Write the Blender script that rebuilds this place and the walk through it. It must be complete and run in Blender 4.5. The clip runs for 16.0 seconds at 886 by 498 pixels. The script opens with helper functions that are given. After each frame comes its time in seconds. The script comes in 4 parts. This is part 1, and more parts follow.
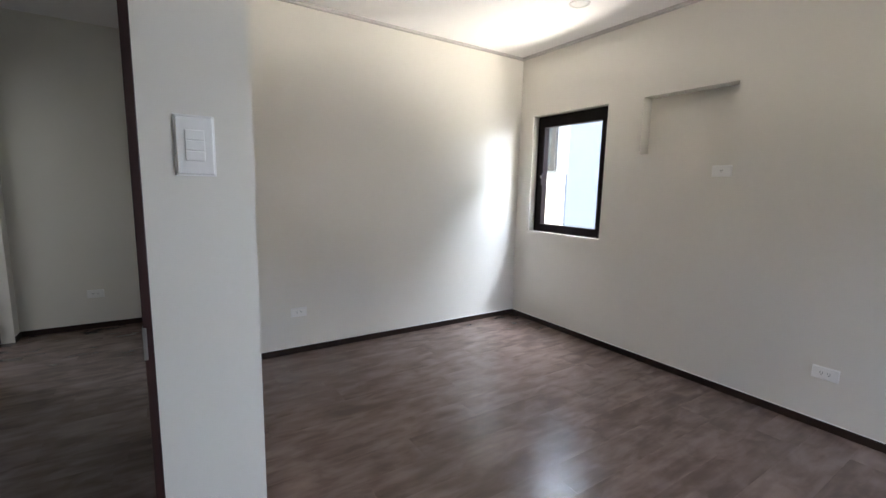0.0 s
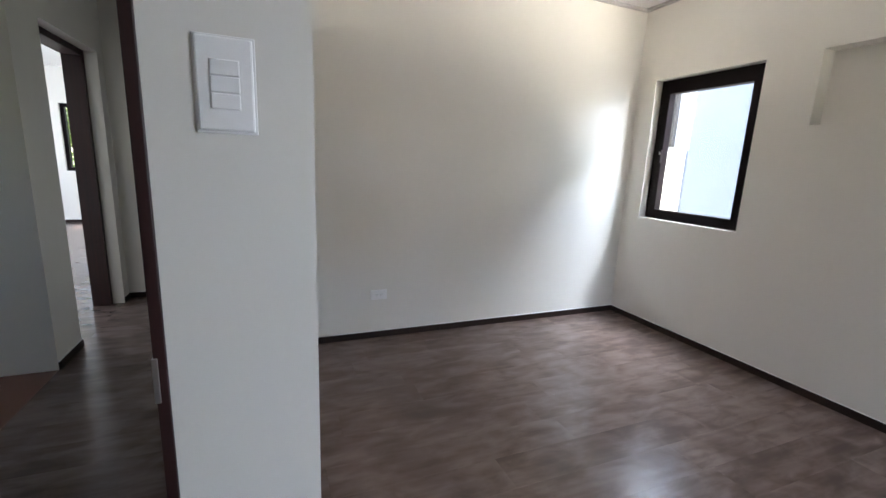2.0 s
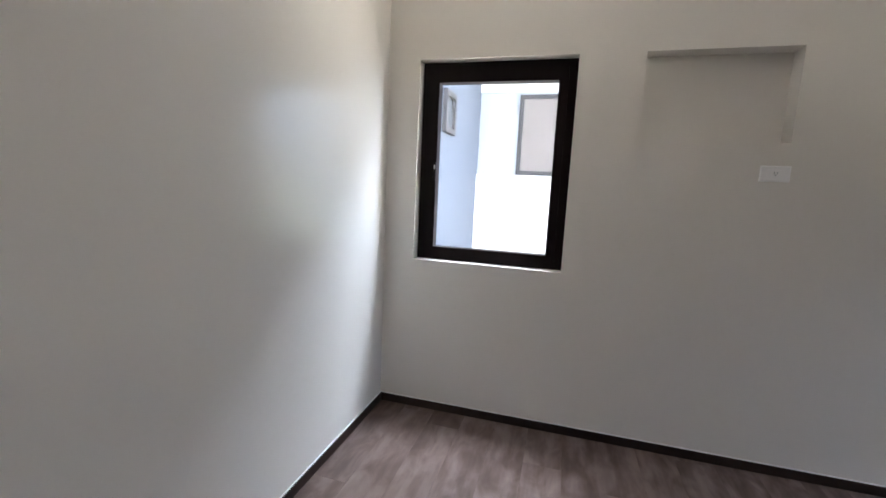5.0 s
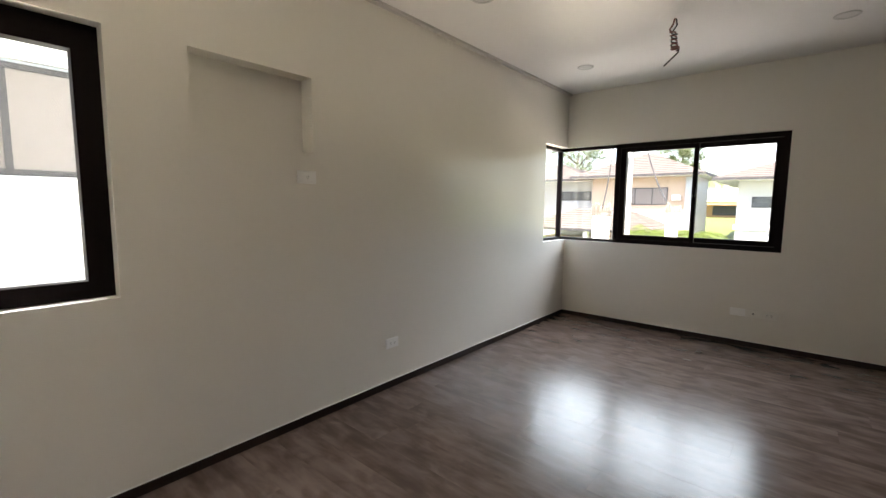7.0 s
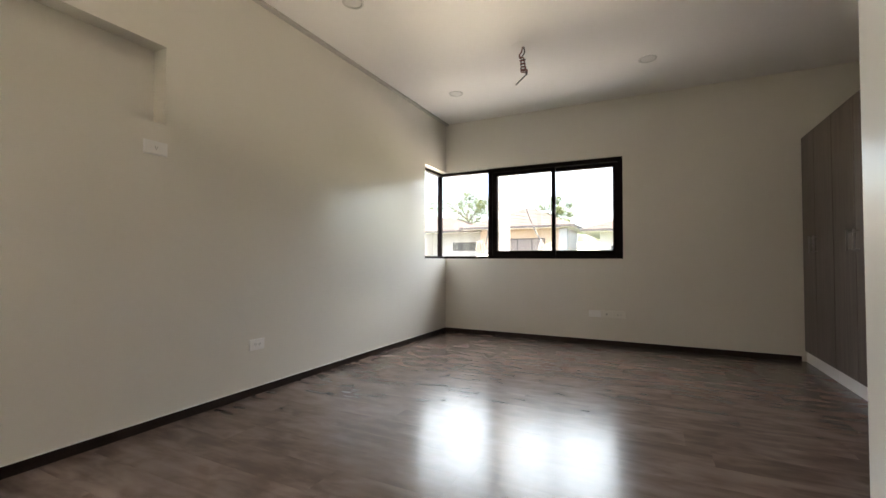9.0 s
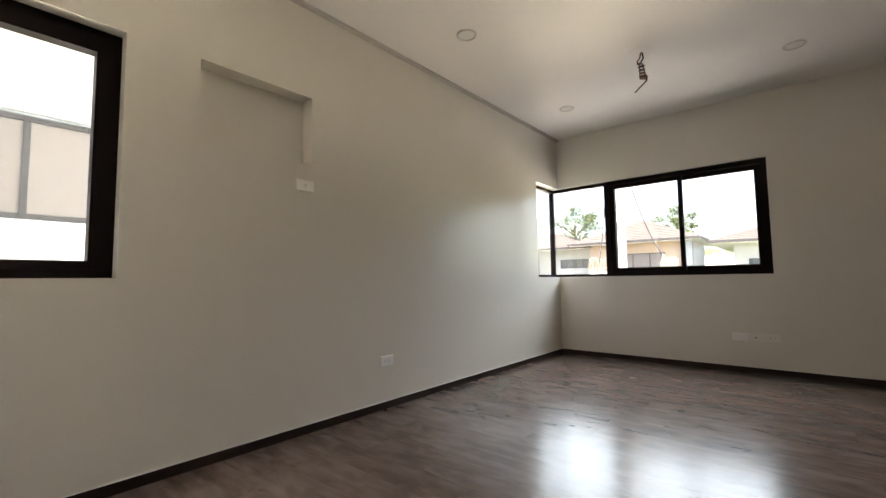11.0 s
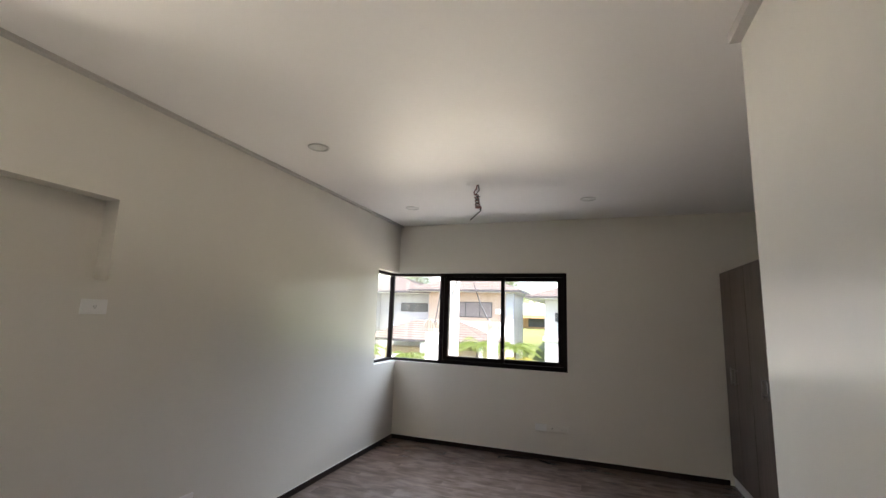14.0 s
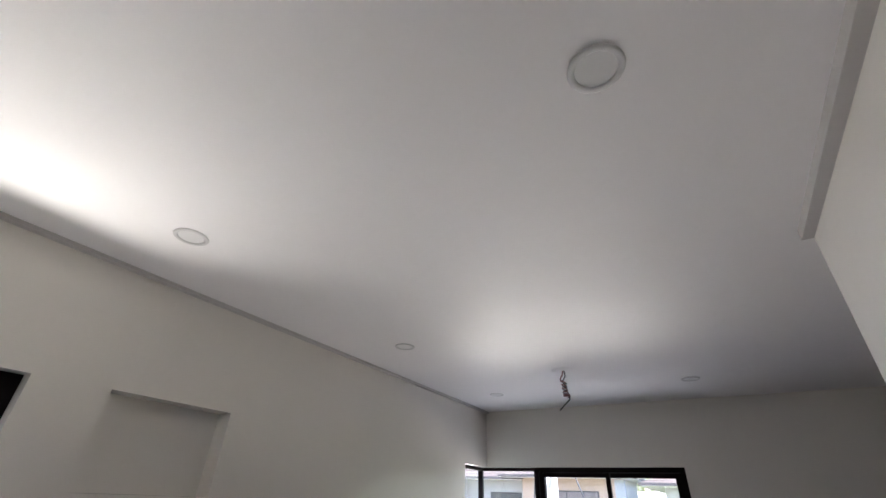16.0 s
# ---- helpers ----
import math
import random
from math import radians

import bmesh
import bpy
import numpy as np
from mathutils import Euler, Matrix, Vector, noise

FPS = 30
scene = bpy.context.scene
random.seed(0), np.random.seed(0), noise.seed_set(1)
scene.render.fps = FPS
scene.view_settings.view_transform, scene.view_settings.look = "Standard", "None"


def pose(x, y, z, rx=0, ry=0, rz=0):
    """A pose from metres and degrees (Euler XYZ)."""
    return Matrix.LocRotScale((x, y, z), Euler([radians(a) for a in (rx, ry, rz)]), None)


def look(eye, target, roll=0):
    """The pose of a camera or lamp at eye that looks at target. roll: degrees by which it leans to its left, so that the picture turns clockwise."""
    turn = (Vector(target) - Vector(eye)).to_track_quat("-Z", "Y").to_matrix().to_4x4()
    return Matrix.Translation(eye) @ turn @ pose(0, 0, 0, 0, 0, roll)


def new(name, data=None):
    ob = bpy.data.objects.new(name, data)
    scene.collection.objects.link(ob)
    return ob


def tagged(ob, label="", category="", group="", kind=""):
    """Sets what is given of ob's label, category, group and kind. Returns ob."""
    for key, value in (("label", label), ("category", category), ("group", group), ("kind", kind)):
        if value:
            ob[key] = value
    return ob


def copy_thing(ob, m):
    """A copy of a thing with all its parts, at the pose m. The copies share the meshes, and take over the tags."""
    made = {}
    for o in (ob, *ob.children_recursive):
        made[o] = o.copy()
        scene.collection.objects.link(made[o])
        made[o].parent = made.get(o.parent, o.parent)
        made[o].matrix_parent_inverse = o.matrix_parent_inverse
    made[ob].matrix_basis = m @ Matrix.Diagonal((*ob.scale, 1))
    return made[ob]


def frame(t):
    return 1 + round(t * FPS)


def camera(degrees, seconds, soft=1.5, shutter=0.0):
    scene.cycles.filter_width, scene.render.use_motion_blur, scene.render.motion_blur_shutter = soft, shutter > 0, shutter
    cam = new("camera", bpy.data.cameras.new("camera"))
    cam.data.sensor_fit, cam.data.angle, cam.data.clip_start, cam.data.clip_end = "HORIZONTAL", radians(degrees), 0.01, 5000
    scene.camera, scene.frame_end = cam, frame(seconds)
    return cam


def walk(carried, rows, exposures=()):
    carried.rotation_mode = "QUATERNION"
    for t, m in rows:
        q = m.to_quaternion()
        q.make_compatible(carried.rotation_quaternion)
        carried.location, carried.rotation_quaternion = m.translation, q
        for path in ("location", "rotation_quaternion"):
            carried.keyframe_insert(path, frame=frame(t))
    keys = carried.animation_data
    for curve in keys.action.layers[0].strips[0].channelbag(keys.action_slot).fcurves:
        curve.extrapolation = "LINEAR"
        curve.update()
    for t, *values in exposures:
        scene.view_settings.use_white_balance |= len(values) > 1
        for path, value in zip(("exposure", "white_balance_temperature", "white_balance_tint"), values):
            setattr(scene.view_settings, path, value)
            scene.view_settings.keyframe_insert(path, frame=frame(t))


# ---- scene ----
cam = camera(92.6, 16.0)
PATH = [
    (0, (3.421, -3.176, 1.357), (1.764, -2.094, 1.076), 1.3),
    (0.5, (3.436, -3.172, 1.355), (1.73, -2.18, 1.028), 1.0),
    (1, (3.401, -3.161, 1.347), (1.661, -2.252, 0.966), 1.5),
    (1.5, (3.254, -3.123, 1.331), (1.476, -2.301, 0.931), 1.9),
    (2, (3.039, -3.07, 1.345), (1.228, -2.32, 0.947), 2.4),
    (2.5, (2.804, -2.957, 1.332), (0.972, -2.244, 0.961), 2.8),
    (3, (2.471, -2.801, 1.325), (0.643, -2.061, 0.996), 3.2),
    (3.2, (2.335, -2.743, 1.305), (0.519, -1.965, 0.99), 3.4),
    (5.3, (0.922, -2.35, 1.381), (0.761, -0.373, 1.122), 2.0),
    (5.5, (0.861, -2.308, 1.356), (0.954, -0.325, 1.113), 1.4),
    (6, (0.79, -2.229, 1.347), (1.525, -0.382, 1.124), 0.8),
    (6.5, (0.706, -2.238, 1.356), (1.922, -0.664, 1.143), 0.7),
    (7, (0.582, -2.272, 1.367), (2.098, -0.986, 1.157), 0.5),
    (7.5, (0.605, -2.309, 1.308), (2.305, -1.28, 1.08), 0.5),
    (8, (0.629, -2.424, 1.252), (2.395, -1.514, 1.021), 0.4),
    (8.5, (0.655, -2.412, 1.08), (2.452, -1.536, 1.004), 0.4),
    (9, (0.644, -2.431, 0.91), (2.434, -1.541, 0.966), 0.2),
    (9.5, (0.622, -2.437, 0.883), (2.358, -1.453, 1.014), -0.2),
    (10, (0.585, -2.403, 0.902), (2.216, -1.255, 1.047), -0.7),
    (10.2, (0.568, -2.392, 0.907), (2.145, -1.172, 1.053), -0.9),
    (12.3, (0.56, -2.335, 0.96), (2.059, -1.019, 1.109), -0.7),
    (12.5, (0.555, -2.362, 1.022), (2.126, -1.131, 1.154), -0.2),
    (13, (0.581, -2.386, 1.277), (2.316, -1.398, 1.39), 0.8),
    (13.5, (0.561, -2.398, 1.449), (2.405, -1.634, 1.574), 1.4),
    (14, (0.523, -2.426, 1.535), (2.384, -1.761, 1.844), 1.9),
    (14.5, (0.463, -2.456, 1.65), (2.242, -1.817, 2.302), 2.4),
    (15, (0.44, -2.49, 1.701), (2.094, -1.825, 2.607), 3.2),
    (15.5, (0.441, -2.491, 1.7), (1.981, -1.731, 2.725), 3.2),
    (16, (0.385, -2.478, 1.688), (1.845, -1.574, 2.713), 2.4),
]
EXPOSURES = [(0, 3.66, 6350, 15), (2.0, 3.63, 6250, 15), (3.2, 3.6, 6200, 14), (5.3, 3.22, 6250, 17), (6.2, 3.1, 6750, 15), (7.0, 3.3, 7350, 13), (9.0, 3.46, 7700, 13), (12.5, 3.18, 7500, 13), (13.6, 3.22, 7400, 13), (14.5, 3.1, 6250, 16), (16, 3.05, 6000, 17)]
walk(cam, [(t, look(eye, target, roll)) for t, eye, target, roll in PATH], EXPOSURES)

# ---- sky and sun ----
SUN_FROM = Vector((-0.45, -0.08, 1.0)).normalized()
world = bpy.data.worlds.new("sky")
scene.world = world
world.use_nodes = True
wn = world.node_tree.nodes
sky = wn.new("ShaderNodeTexSky")
sky.sky_type = "NISHITA"
sky.sun_disc = False
sky.sun_elevation = math.asin(SUN_FROM.z)
sky.sun_rotation = math.atan2(SUN_FROM.x, SUN_FROM.y)
sky.air_density, sky.dust_density, sky.ozone_density = 1.0, 2.5, 1.0
wn["Background"].inputs["Strength"].default_value = 0.10
world.node_tree.links.new(sky.outputs[0], wn["Background"].inputs["Color"])
sun = new("sun", bpy.data.lights.new("sun", "SUN"))
sun.data.energy, sun.data.angle, sun.data.color = 2.0, radians(0.6), (1.0, 0.95, 0.88)
sun.matrix_world = look(SUN_FROM * 40, (0, 0, 0))



def daylight_fill(eye, target, width, height, watts, color):
    """Added lamp outside an opening, out of view, for sky or ground light."""
    lamp = new("daylight_fill", bpy.data.lights.new("daylight_fill", "AREA"))
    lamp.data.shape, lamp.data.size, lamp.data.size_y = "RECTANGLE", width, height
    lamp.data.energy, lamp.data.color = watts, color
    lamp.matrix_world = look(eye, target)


# tints of the lamps that stand in for sky and bounced light
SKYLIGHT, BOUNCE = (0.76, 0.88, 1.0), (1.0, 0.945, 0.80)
daylight_fill((10.5, -1.2, 5.6), (5.6, -1.0, 1.4), 15.0, 5.6, 320, SKYLIGHT)     # corner window: added lamp in place of sky over the roofs
daylight_fill((15.5, 1.0, -1.45), (5.6, -1.2, 1.2), 12.0, 1.5, 290, BOUNCE)      # added lamp in place of sunlit street and lawns
daylight_fill((14.0, 7.5, 2.0), (5.7, -0.8, 1.5), 3.0, 4.0, 90, SKYLIGHT)        # added lamp in place of sunlit fronts up the street
daylight_fill((1.0, 1.02, 4.4), (1.0, 0.0, 4.4), 2.5, 3.2, 230, SKYLIGHT)         # added lamp in place of sky over the house next door
daylight_fill((0.6, 1.02, -0.15), (0.6, 0.0, -0.15), 1.7, 1.3, 36, BOUNCE)       # added lamp in place of sunlit ground between the houses
daylight_fill((1.75, 1.02, 1.5), (1.2, -0.2, 1.5), 1.1, 2.0, 1.0, SKYLIGHT)       # added lamp in place of the bright wall next door
daylight_fill((-3.5, -8.5, 1.6), (-3.5, 0.0, 1.3), 2.1, 1.2, 14, SKYLIGHT)       # far room: added lamp in an unseen window opening


# ---- materials ----
def material(name, color, rough=0.5, metal=0.0, vary=0.06, scale=3.0, fine=60.0, bump=0.02, depth=0.002, stretch=(1, 1, 1), specular=0.5, piece=0.0, island=0.0, rough_vary=0.08):
    """A principled surface with variation at two scales, in metres, and fine relief."""
    m = bpy.data.materials.new(name)
    m.use_nodes = True
    n, l = m.node_tree.nodes, m.node_tree.links
    b = n["Principled BSDF"]
    b.inputs["Roughness"].default_value = rough
    b.inputs["Metallic"].default_value = metal
    b.inputs["Specular IOR Level"].default_value = specular
    co = n.new("ShaderNodeTexCoord")
    mp = n.new("ShaderNodeMapping")
    mp.inputs["Scale"].default_value = stretch
    l.new(co.outputs["Object"], mp.inputs["Vector"])
    big, small = n.new("ShaderNodeTexNoise"), n.new("ShaderNodeTexNoise")
    big.inputs["Scale"].default_value, small.inputs["Scale"].default_value = scale, fine
    big.inputs["Detail"].default_value, small.inputs["Detail"].default_value = 4, 3
    for t in (big, small):
        l.new(mp.outputs[0], t.inputs["Vector"])
    add = n.new("ShaderNodeMath")
    add.operation = "MULTIPLY_ADD"
    add.inputs[1].default_value = 0.35
    l.new(small.outputs["Fac"], add.inputs[0])
    l.new(big.outputs["Fac"], add.inputs[2])
    value = add.outputs[0]
    for amount, node, out in ((piece, "ShaderNodeObjectInfo", "Random"), (island, "ShaderNodeNewGeometry", "Random Per Island")):
        if amount:
            rnd = n.new(node)
            more = n.new("ShaderNodeMath")
            more.operation = "MULTIPLY_ADD"
            more.inputs[1].default_value = amount
            l.new(rnd.outputs[out], more.inputs[0])
            l.new(value, more.inputs[2])
            value = more.outputs[0]
    span = n.new("ShaderNodeMapRange")
    span.inputs["From Min"].default_value = 0.35
    span.inputs["From Max"].default_value = 1.0 + piece + island
    span.inputs["To Min"].default_value, span.inputs["To Max"].default_value = 1 - vary, 1 + vary
    l.new(value, span.inputs["Value"])
    mul = n.new("ShaderNodeVectorMath")
    mul.operation = "SCALE"
    mul.inputs[0].default_value = color
    l.new(span.outputs[0], mul.inputs["Scale"])
    l.new(mul.outputs[0], b.inputs["Base Color"])
    if rough_vary:
        rr = n.new("ShaderNodeMapRange")
        rr.inputs["From Min"].default_value, rr.inputs["From Max"].default_value = 0.3, 0.7
        rr.inputs["To Min"].default_value, rr.inputs["To Max"].default_value = rough * (1 - rough_vary), min(1, rough * (1 + rough_vary))
        l.new(big.outputs["Fac"], rr.inputs["Value"])
        l.new(rr.outputs[0], b.inputs["Roughness"])
    if bump:
        bp = n.new("ShaderNodeBump")
        bp.inputs["Strength"].default_value, bp.inputs["Distance"].default_value = bump, depth
        l.new(value if not (piece or island) else add.outputs[0], bp.inputs["Height"])
        l.new(bp.outputs[0], b.inputs["Normal"])
    return m


def glass_material(name, tint, gloss):
    """Thin clear sheet: lets light straight through and mirrors a little."""
    m = bpy.data.materials.new(name)
    m.use_nodes = True
    n, l = m.node_tree.nodes, m.node_tree.links
    n.remove(n["Principled BSDF"])
    clear, shine, mix, facing, power, level = (n.new("ShaderNode" + k) for k in ("BsdfTransparent", "BsdfGlossy", "MixShader", "LayerWeight", "Math", "Math"))
    clear.inputs["Color"].default_value = (*tint, 1)
    shine.inputs["Roughness"].default_value = gloss
    facing.inputs["Blend"].default_value = 0.5
    power.operation, level.operation = "POWER", "MULTIPLY_ADD"
    power.inputs[1].default_value = 5.0
    level.inputs[1].default_value, level.inputs[2].default_value = 0.9, 0.03
    l.new(facing.outputs["Facing"], power.inputs[0])
    l.new(power.outputs[0], level.inputs[0])
    l.new(level.outputs[0], mix.inputs[0])
    l.new(clear.outputs[0], mix.inputs[1])
    l.new(shine.outputs[0], mix.inputs[2])
    l.new(mix.outputs[0], n["Material Output"].inputs["Surface"])
    return m


def laminate_material():
    """Grey-brown laminate: long streaks, cloudy knots, a satin sheen."""
    m = bpy.data.materials.new("laminate")
    m.use_nodes = True
    n, l = m.node_tree.nodes, m.node_tree.links
    b = n["Principled BSDF"]
    co, info, off, mp = (n.new("ShaderNode" + k) for k in ("TexCoord", "ObjectInfo", "VectorMath", "Mapping"))
    off.operation = "MULTIPLY_ADD"
    off.inputs[1].default_value = (37.0, 53.0, 11.0)
    l.new(info.outputs["Random"], off.inputs[0])
    l.new(co.outputs["Object"], off.inputs[2])
    l.new(off.outputs[0], mp.inputs["Vector"])
    streak, cloud, pore = (n.new("ShaderNodeTexNoise") for _ in range(3))
    smp = n.new("ShaderNodeMapping")
    smp.inputs["Scale"].default_value = (1.0, 0.09, 1.0)
    l.new(mp.outputs[0], smp.inputs["Vector"])
    cmp_ = n.new("ShaderNodeMapping")
    cmp_.inputs["Scale"].default_value = (1.0, 0.46, 1.0)
    l.new(mp.outputs[0], cmp_.inputs["Vector"])
    for t, src, sc, de, di in ((streak, smp, 26, 3, 0.0), (cloud, cmp_, 10.0, 3, 0.45), (pore, smp, 60, 0, 0)):
        l.new(src.outputs[0], t.inputs["Vector"])
        t.inputs["Scale"].default_value, t.inputs["Detail"].default_value, t.inputs["Distortion"].default_value = sc, de, di
    ramp = n.new("ShaderNodeValToRGB")
    e = ramp.color_ramp.elements
    e[0].position, e[0].color = 0.32, (0.096, 0.065, 0.054, 1)
    e[1].position, e[1].color = 0.74, (0.225, 0.165, 0.141, 1)
    ramp.color_ramp.interpolation = "EASE"
    parts = None
    for src, w in ((cloud.outputs["Fac"], 0.66), (streak.outputs["Fac"], 0.22), (pore.outputs["Fac"], 0.05), (info.outputs["Random"], 0.09)):
        k = n.new("ShaderNodeMath")
        k.operation = "MULTIPLY_ADD"
        k.inputs[1].default_value = w
        k.inputs[2].default_value = 0.0
        l.new(src, k.inputs[0])
        if parts:
            l.new(parts, k.inputs[2])
        parts = k.outputs[0]
    l.new(parts, ramp.inputs[0])
    l.new(ramp.outputs[0], b.inputs["Base Color"])
    rr = n.new("ShaderNodeMapRange")
    rr.inputs["To Min"].default_value, rr.inputs["To Max"].default_value = 0.19, 0.26
    b.inputs["Specular IOR Level"].default_value = 0.45
    l.new(cloud.outputs["Fac"], rr.inputs["Value"])
    l.new(rr.outputs[0], b.inputs["Roughness"])
    return m


def wood_material(name, dark, light, rough):
    m = bpy.data.materials.new(name)
    m.use_nodes = True
    n, l = m.node_tree.nodes, m.node_tree.links
    b = n["Principled BSDF"]
    b.inputs["Roughness"].default_value = rough
    co, mp, t, ramp, bp = (n.new("ShaderNode" + k) for k in ("TexCoord", "Mapping", "TexNoise", "ValToRGB", "Bump"))
    mp.inputs["Scale"].default_value = (1, 1, 0.04)
    t.inputs["Scale"].default_value, t.inputs["Detail"].default_value, t.inputs["Distortion"].default_value = 45, 6, 0.5
    l.new(co.outputs["Object"], mp.inputs["Vector"])
    l.new(mp.outputs[0], t.inputs["Vector"])
    e = ramp.color_ramp.elements
    e[0].position, e[0].color = 0.3, (*dark, 1)
    e[1].position, e[1].color = 0.72, (*light, 1)
    l.new(t.outputs["Fac"], ramp.inputs[0])
    l.new(ramp.outputs[0], b.inputs["Base Color"])
    bp.inputs["Strength"].default_value, bp.inputs["Distance"].default_value = 0.12, 0.001
    l.new(t.outputs["Fac"], bp.inputs["Height"])
    l.new(bp.outputs[0], b.inputs["Normal"])
    return m


WALL = material("satin_wall_paint", (0.775, 0.742, 0.68), 0.23, vary=0.02, scale=1.6, fine=9, bump=0.3, depth=0.004, stretch=(1, 1, 0.32), rough_vary=0.08)
CEILING = material("ceiling_paint", (0.84, 0.82, 0.815), 0.62, vary=0.02, scale=0.8, fine=12, bump=0.08, depth=0.003)
LAMINATE = laminate_material()
SCREED = material("screed", (0.30, 0.28, 0.26), 0.9)
SKIRT = material("dark_skirting", (0.024, 0.014, 0.011), 0.5, vary=0.25, scale=8, specular=0.2)
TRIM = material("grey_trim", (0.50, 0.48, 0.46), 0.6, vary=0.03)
CAULK = material("caulk", (0.82, 0.81, 0.78), 0.5)
ALU = material("dark_bronze_aluminium", (0.008, 0.0045, 0.005), 0.5, metal=0.0, vary=0.12, scale=5, bump=0.02, specular=0.08)
GLASS = glass_material("clear_glass", (0.97, 0.98, 0.98), 0.0)
PLASTIC = material("white_plastic", (0.86, 0.85, 0.835), 0.3, vary=0.02, bump=0)
PLASTIC_AGED = material("cream_plastic", (0.79, 0.765, 0.71), 0.35, vary=0.02, bump=0)
PLASTIC_GREY = material("grey_plastic_slots", (0.10, 0.10, 0.10), 0.5, bump=0)
TRIM_RING = material("light_ring", (0.62, 0.61, 0.60), 0.4, vary=0.02, bump=0)
DIFFUSER = material("unlit_diffuser", (0.72, 0.71, 0.70), 0.45, vary=0.02, bump=0)
JAMB = wood_material("mahogany_stain", (0.014, 0.003, 0.0025), (0.034, 0.006, 0.005), 0.5)
CABINET = wood_material("walnut_grey_laminate", (0.085, 0.063, 0.052), (0.150, 0.116, 0.098), 0.40)
CHROME = material("brushed_nickel", (0.36, 0.34, 0.32), 0.38, metal=1.0, vary=0.04, bump=0)
COPPER = material("cable_red_brown", (0.16, 0.045, 0.035), 0.45, vary=0.2, scale=40)
BLACKWIRE = material("cable_dark", (0.03, 0.026, 0.028), 0.5, vary=0.2, scale=40)
REDFLOOR = material("red_brown_tile", (0.165, 0.070, 0.050), 0.35, vary=0.18, scale=2, fine=25)
RENDER_WHITE = material("white_render", (0.80, 0.79, 0.77), 0.85, vary=0.05, scale=1.2, fine=30, bump=0.1)
# grey of the pier; next door it also carries the upper walls' shade
RENDER_BLUE = material("pale_grey_render", (0.43, 0.455, 0.50), 0.85, vary=0.05, scale=1.2, fine=30, bump=0.1)
# darkened render: the shade on the wing's side is in this colour
RENDER_WING_SHADED = material("blue_grey_shaded_render", (0.125, 0.145, 0.185), 0.85, vary=0.05, scale=1.2, fine=30, bump=0.1)
RENDER_GREY = material("greyish_white_render", (0.52, 0.515, 0.52), 0.85, vary=0.06, scale=1.0, fine=20, bump=0.1)
RENDER_PEACH = material("peach_render", (0.52, 0.40, 0.315), 0.85, vary=0.05, scale=1.0, fine=20, bump=0.1)
RENDER_ORANGE = material("orange_render", (0.58, 0.36, 0.19), 0.85, vary=0.05, scale=1.0, fine=20)
ROOF = material("brown_roof_tile", (0.125, 0.102, 0.094), 0.8, vary=0.20, scale=1.5, fine=9, bump=0.2, depth=0.01)
FASCIA = material("grey_fascia", (0.055, 0.052, 0.055), 0.6, vary=0.1)
DARKPANE = material("tinted_pane", (0.10, 0.11, 0.12), 0.08, vary=0.15, scale=1.0, bump=0)
CURTAIN = material("beige_blind", (0.235, 0.205, 0.195), 0.7, vary=0.06, scale=2)
CONCRETE = material("pale_concrete", (0.62, 0.60, 0.57), 0.85, vary=0.12, scale=2.5, fine=30, bump=0.2)
STEEL = material("galvanised_steel", (0.45, 0.46, 0.47), 0.45, metal=0.7, vary=0.1)
PORCELAIN = material("porcelain", (0.32, 0.27, 0.23), 0.3, vary=0.1)
ASPHALT = material("asphalt", (0.055, 0.055, 0.058), 0.9, vary=0.2, scale=0.6, fine=25, bump=0.2)
GRASS = material("lawn", (0.12, 0.15, 0.042), 0.9, vary=0.35, scale=0.35, fine=6, bump=0.4, depth=0.05)
PAVING = material("paving", (0.34, 0.33, 0.31), 0.85, vary=0.15, scale=0.8, fine=15)
BARK = material("bark", (0.11, 0.085, 0.065), 0.9, vary=0.25, scale=4, fine=30, bump=0.5, depth=0.02)
LEAF = material("leaves", (0.13, 0.16, 0.075), 0.6, vary=0.45, scale=0.6, fine=5, bump=0, island=0.6)
LEAF_PALM = material("palm_leaves", (0.14, 0.19, 0.04), 0.5, vary=0.35, scale=0.6, fine=5, bump=0, island=0.6)
LEAF_YELLOW = material("yellow_palm_leaves", (0.26, 0.24, 0.035), 0.5, vary=0.35, scale=0.6, fine=5, bump=0, island=0.6)


def leafy(m, share):
    """Lets part of the light shine through a leaf surface."""
    n, l = m.node_tree.nodes, m.node_tree.links
    b = n["Principled BSDF"]
    thin, mix = n.new("ShaderNodeBsdfTranslucent"), n.new("ShaderNodeMixShader")
    mix.inputs[0].default_value = share
    l.new(b.inputs["Base Color"].links[0].from_socket, thin.inputs["Color"])
    l.new(b.outputs[0], mix.inputs[1])
    l.new(thin.outputs[0], mix.inputs[2])
    l.new(mix.outputs[0], n["Material Output"].inputs["Surface"])


for leaf_mat in (LEAF, LEAF_PALM, LEAF_YELLOW):
    leafy(leaf_mat, 0.5)


# ---- building blocks ----
def box(bm, x0, x1, y0, y1, z0, z1, bevel=0.0):
    """A closed box; bevel rounds its edges."""
    made = bmesh.ops.create_cube(bm, size=1.0, matrix=Matrix.LocRotScale(((x0 + x1) / 2, (y0 + y1) / 2, (z0 + z1) / 2), None, (abs(x1 - x0), abs(y1 - y0), abs(z1 - z0))))
    if bevel:
        edges = list({e for v in made["verts"] for e in v.link_edges})
        bmesh.ops.bevel(bm, geom=edges, offset=bevel, segments=2, profile=0.5, affect="EDGES")


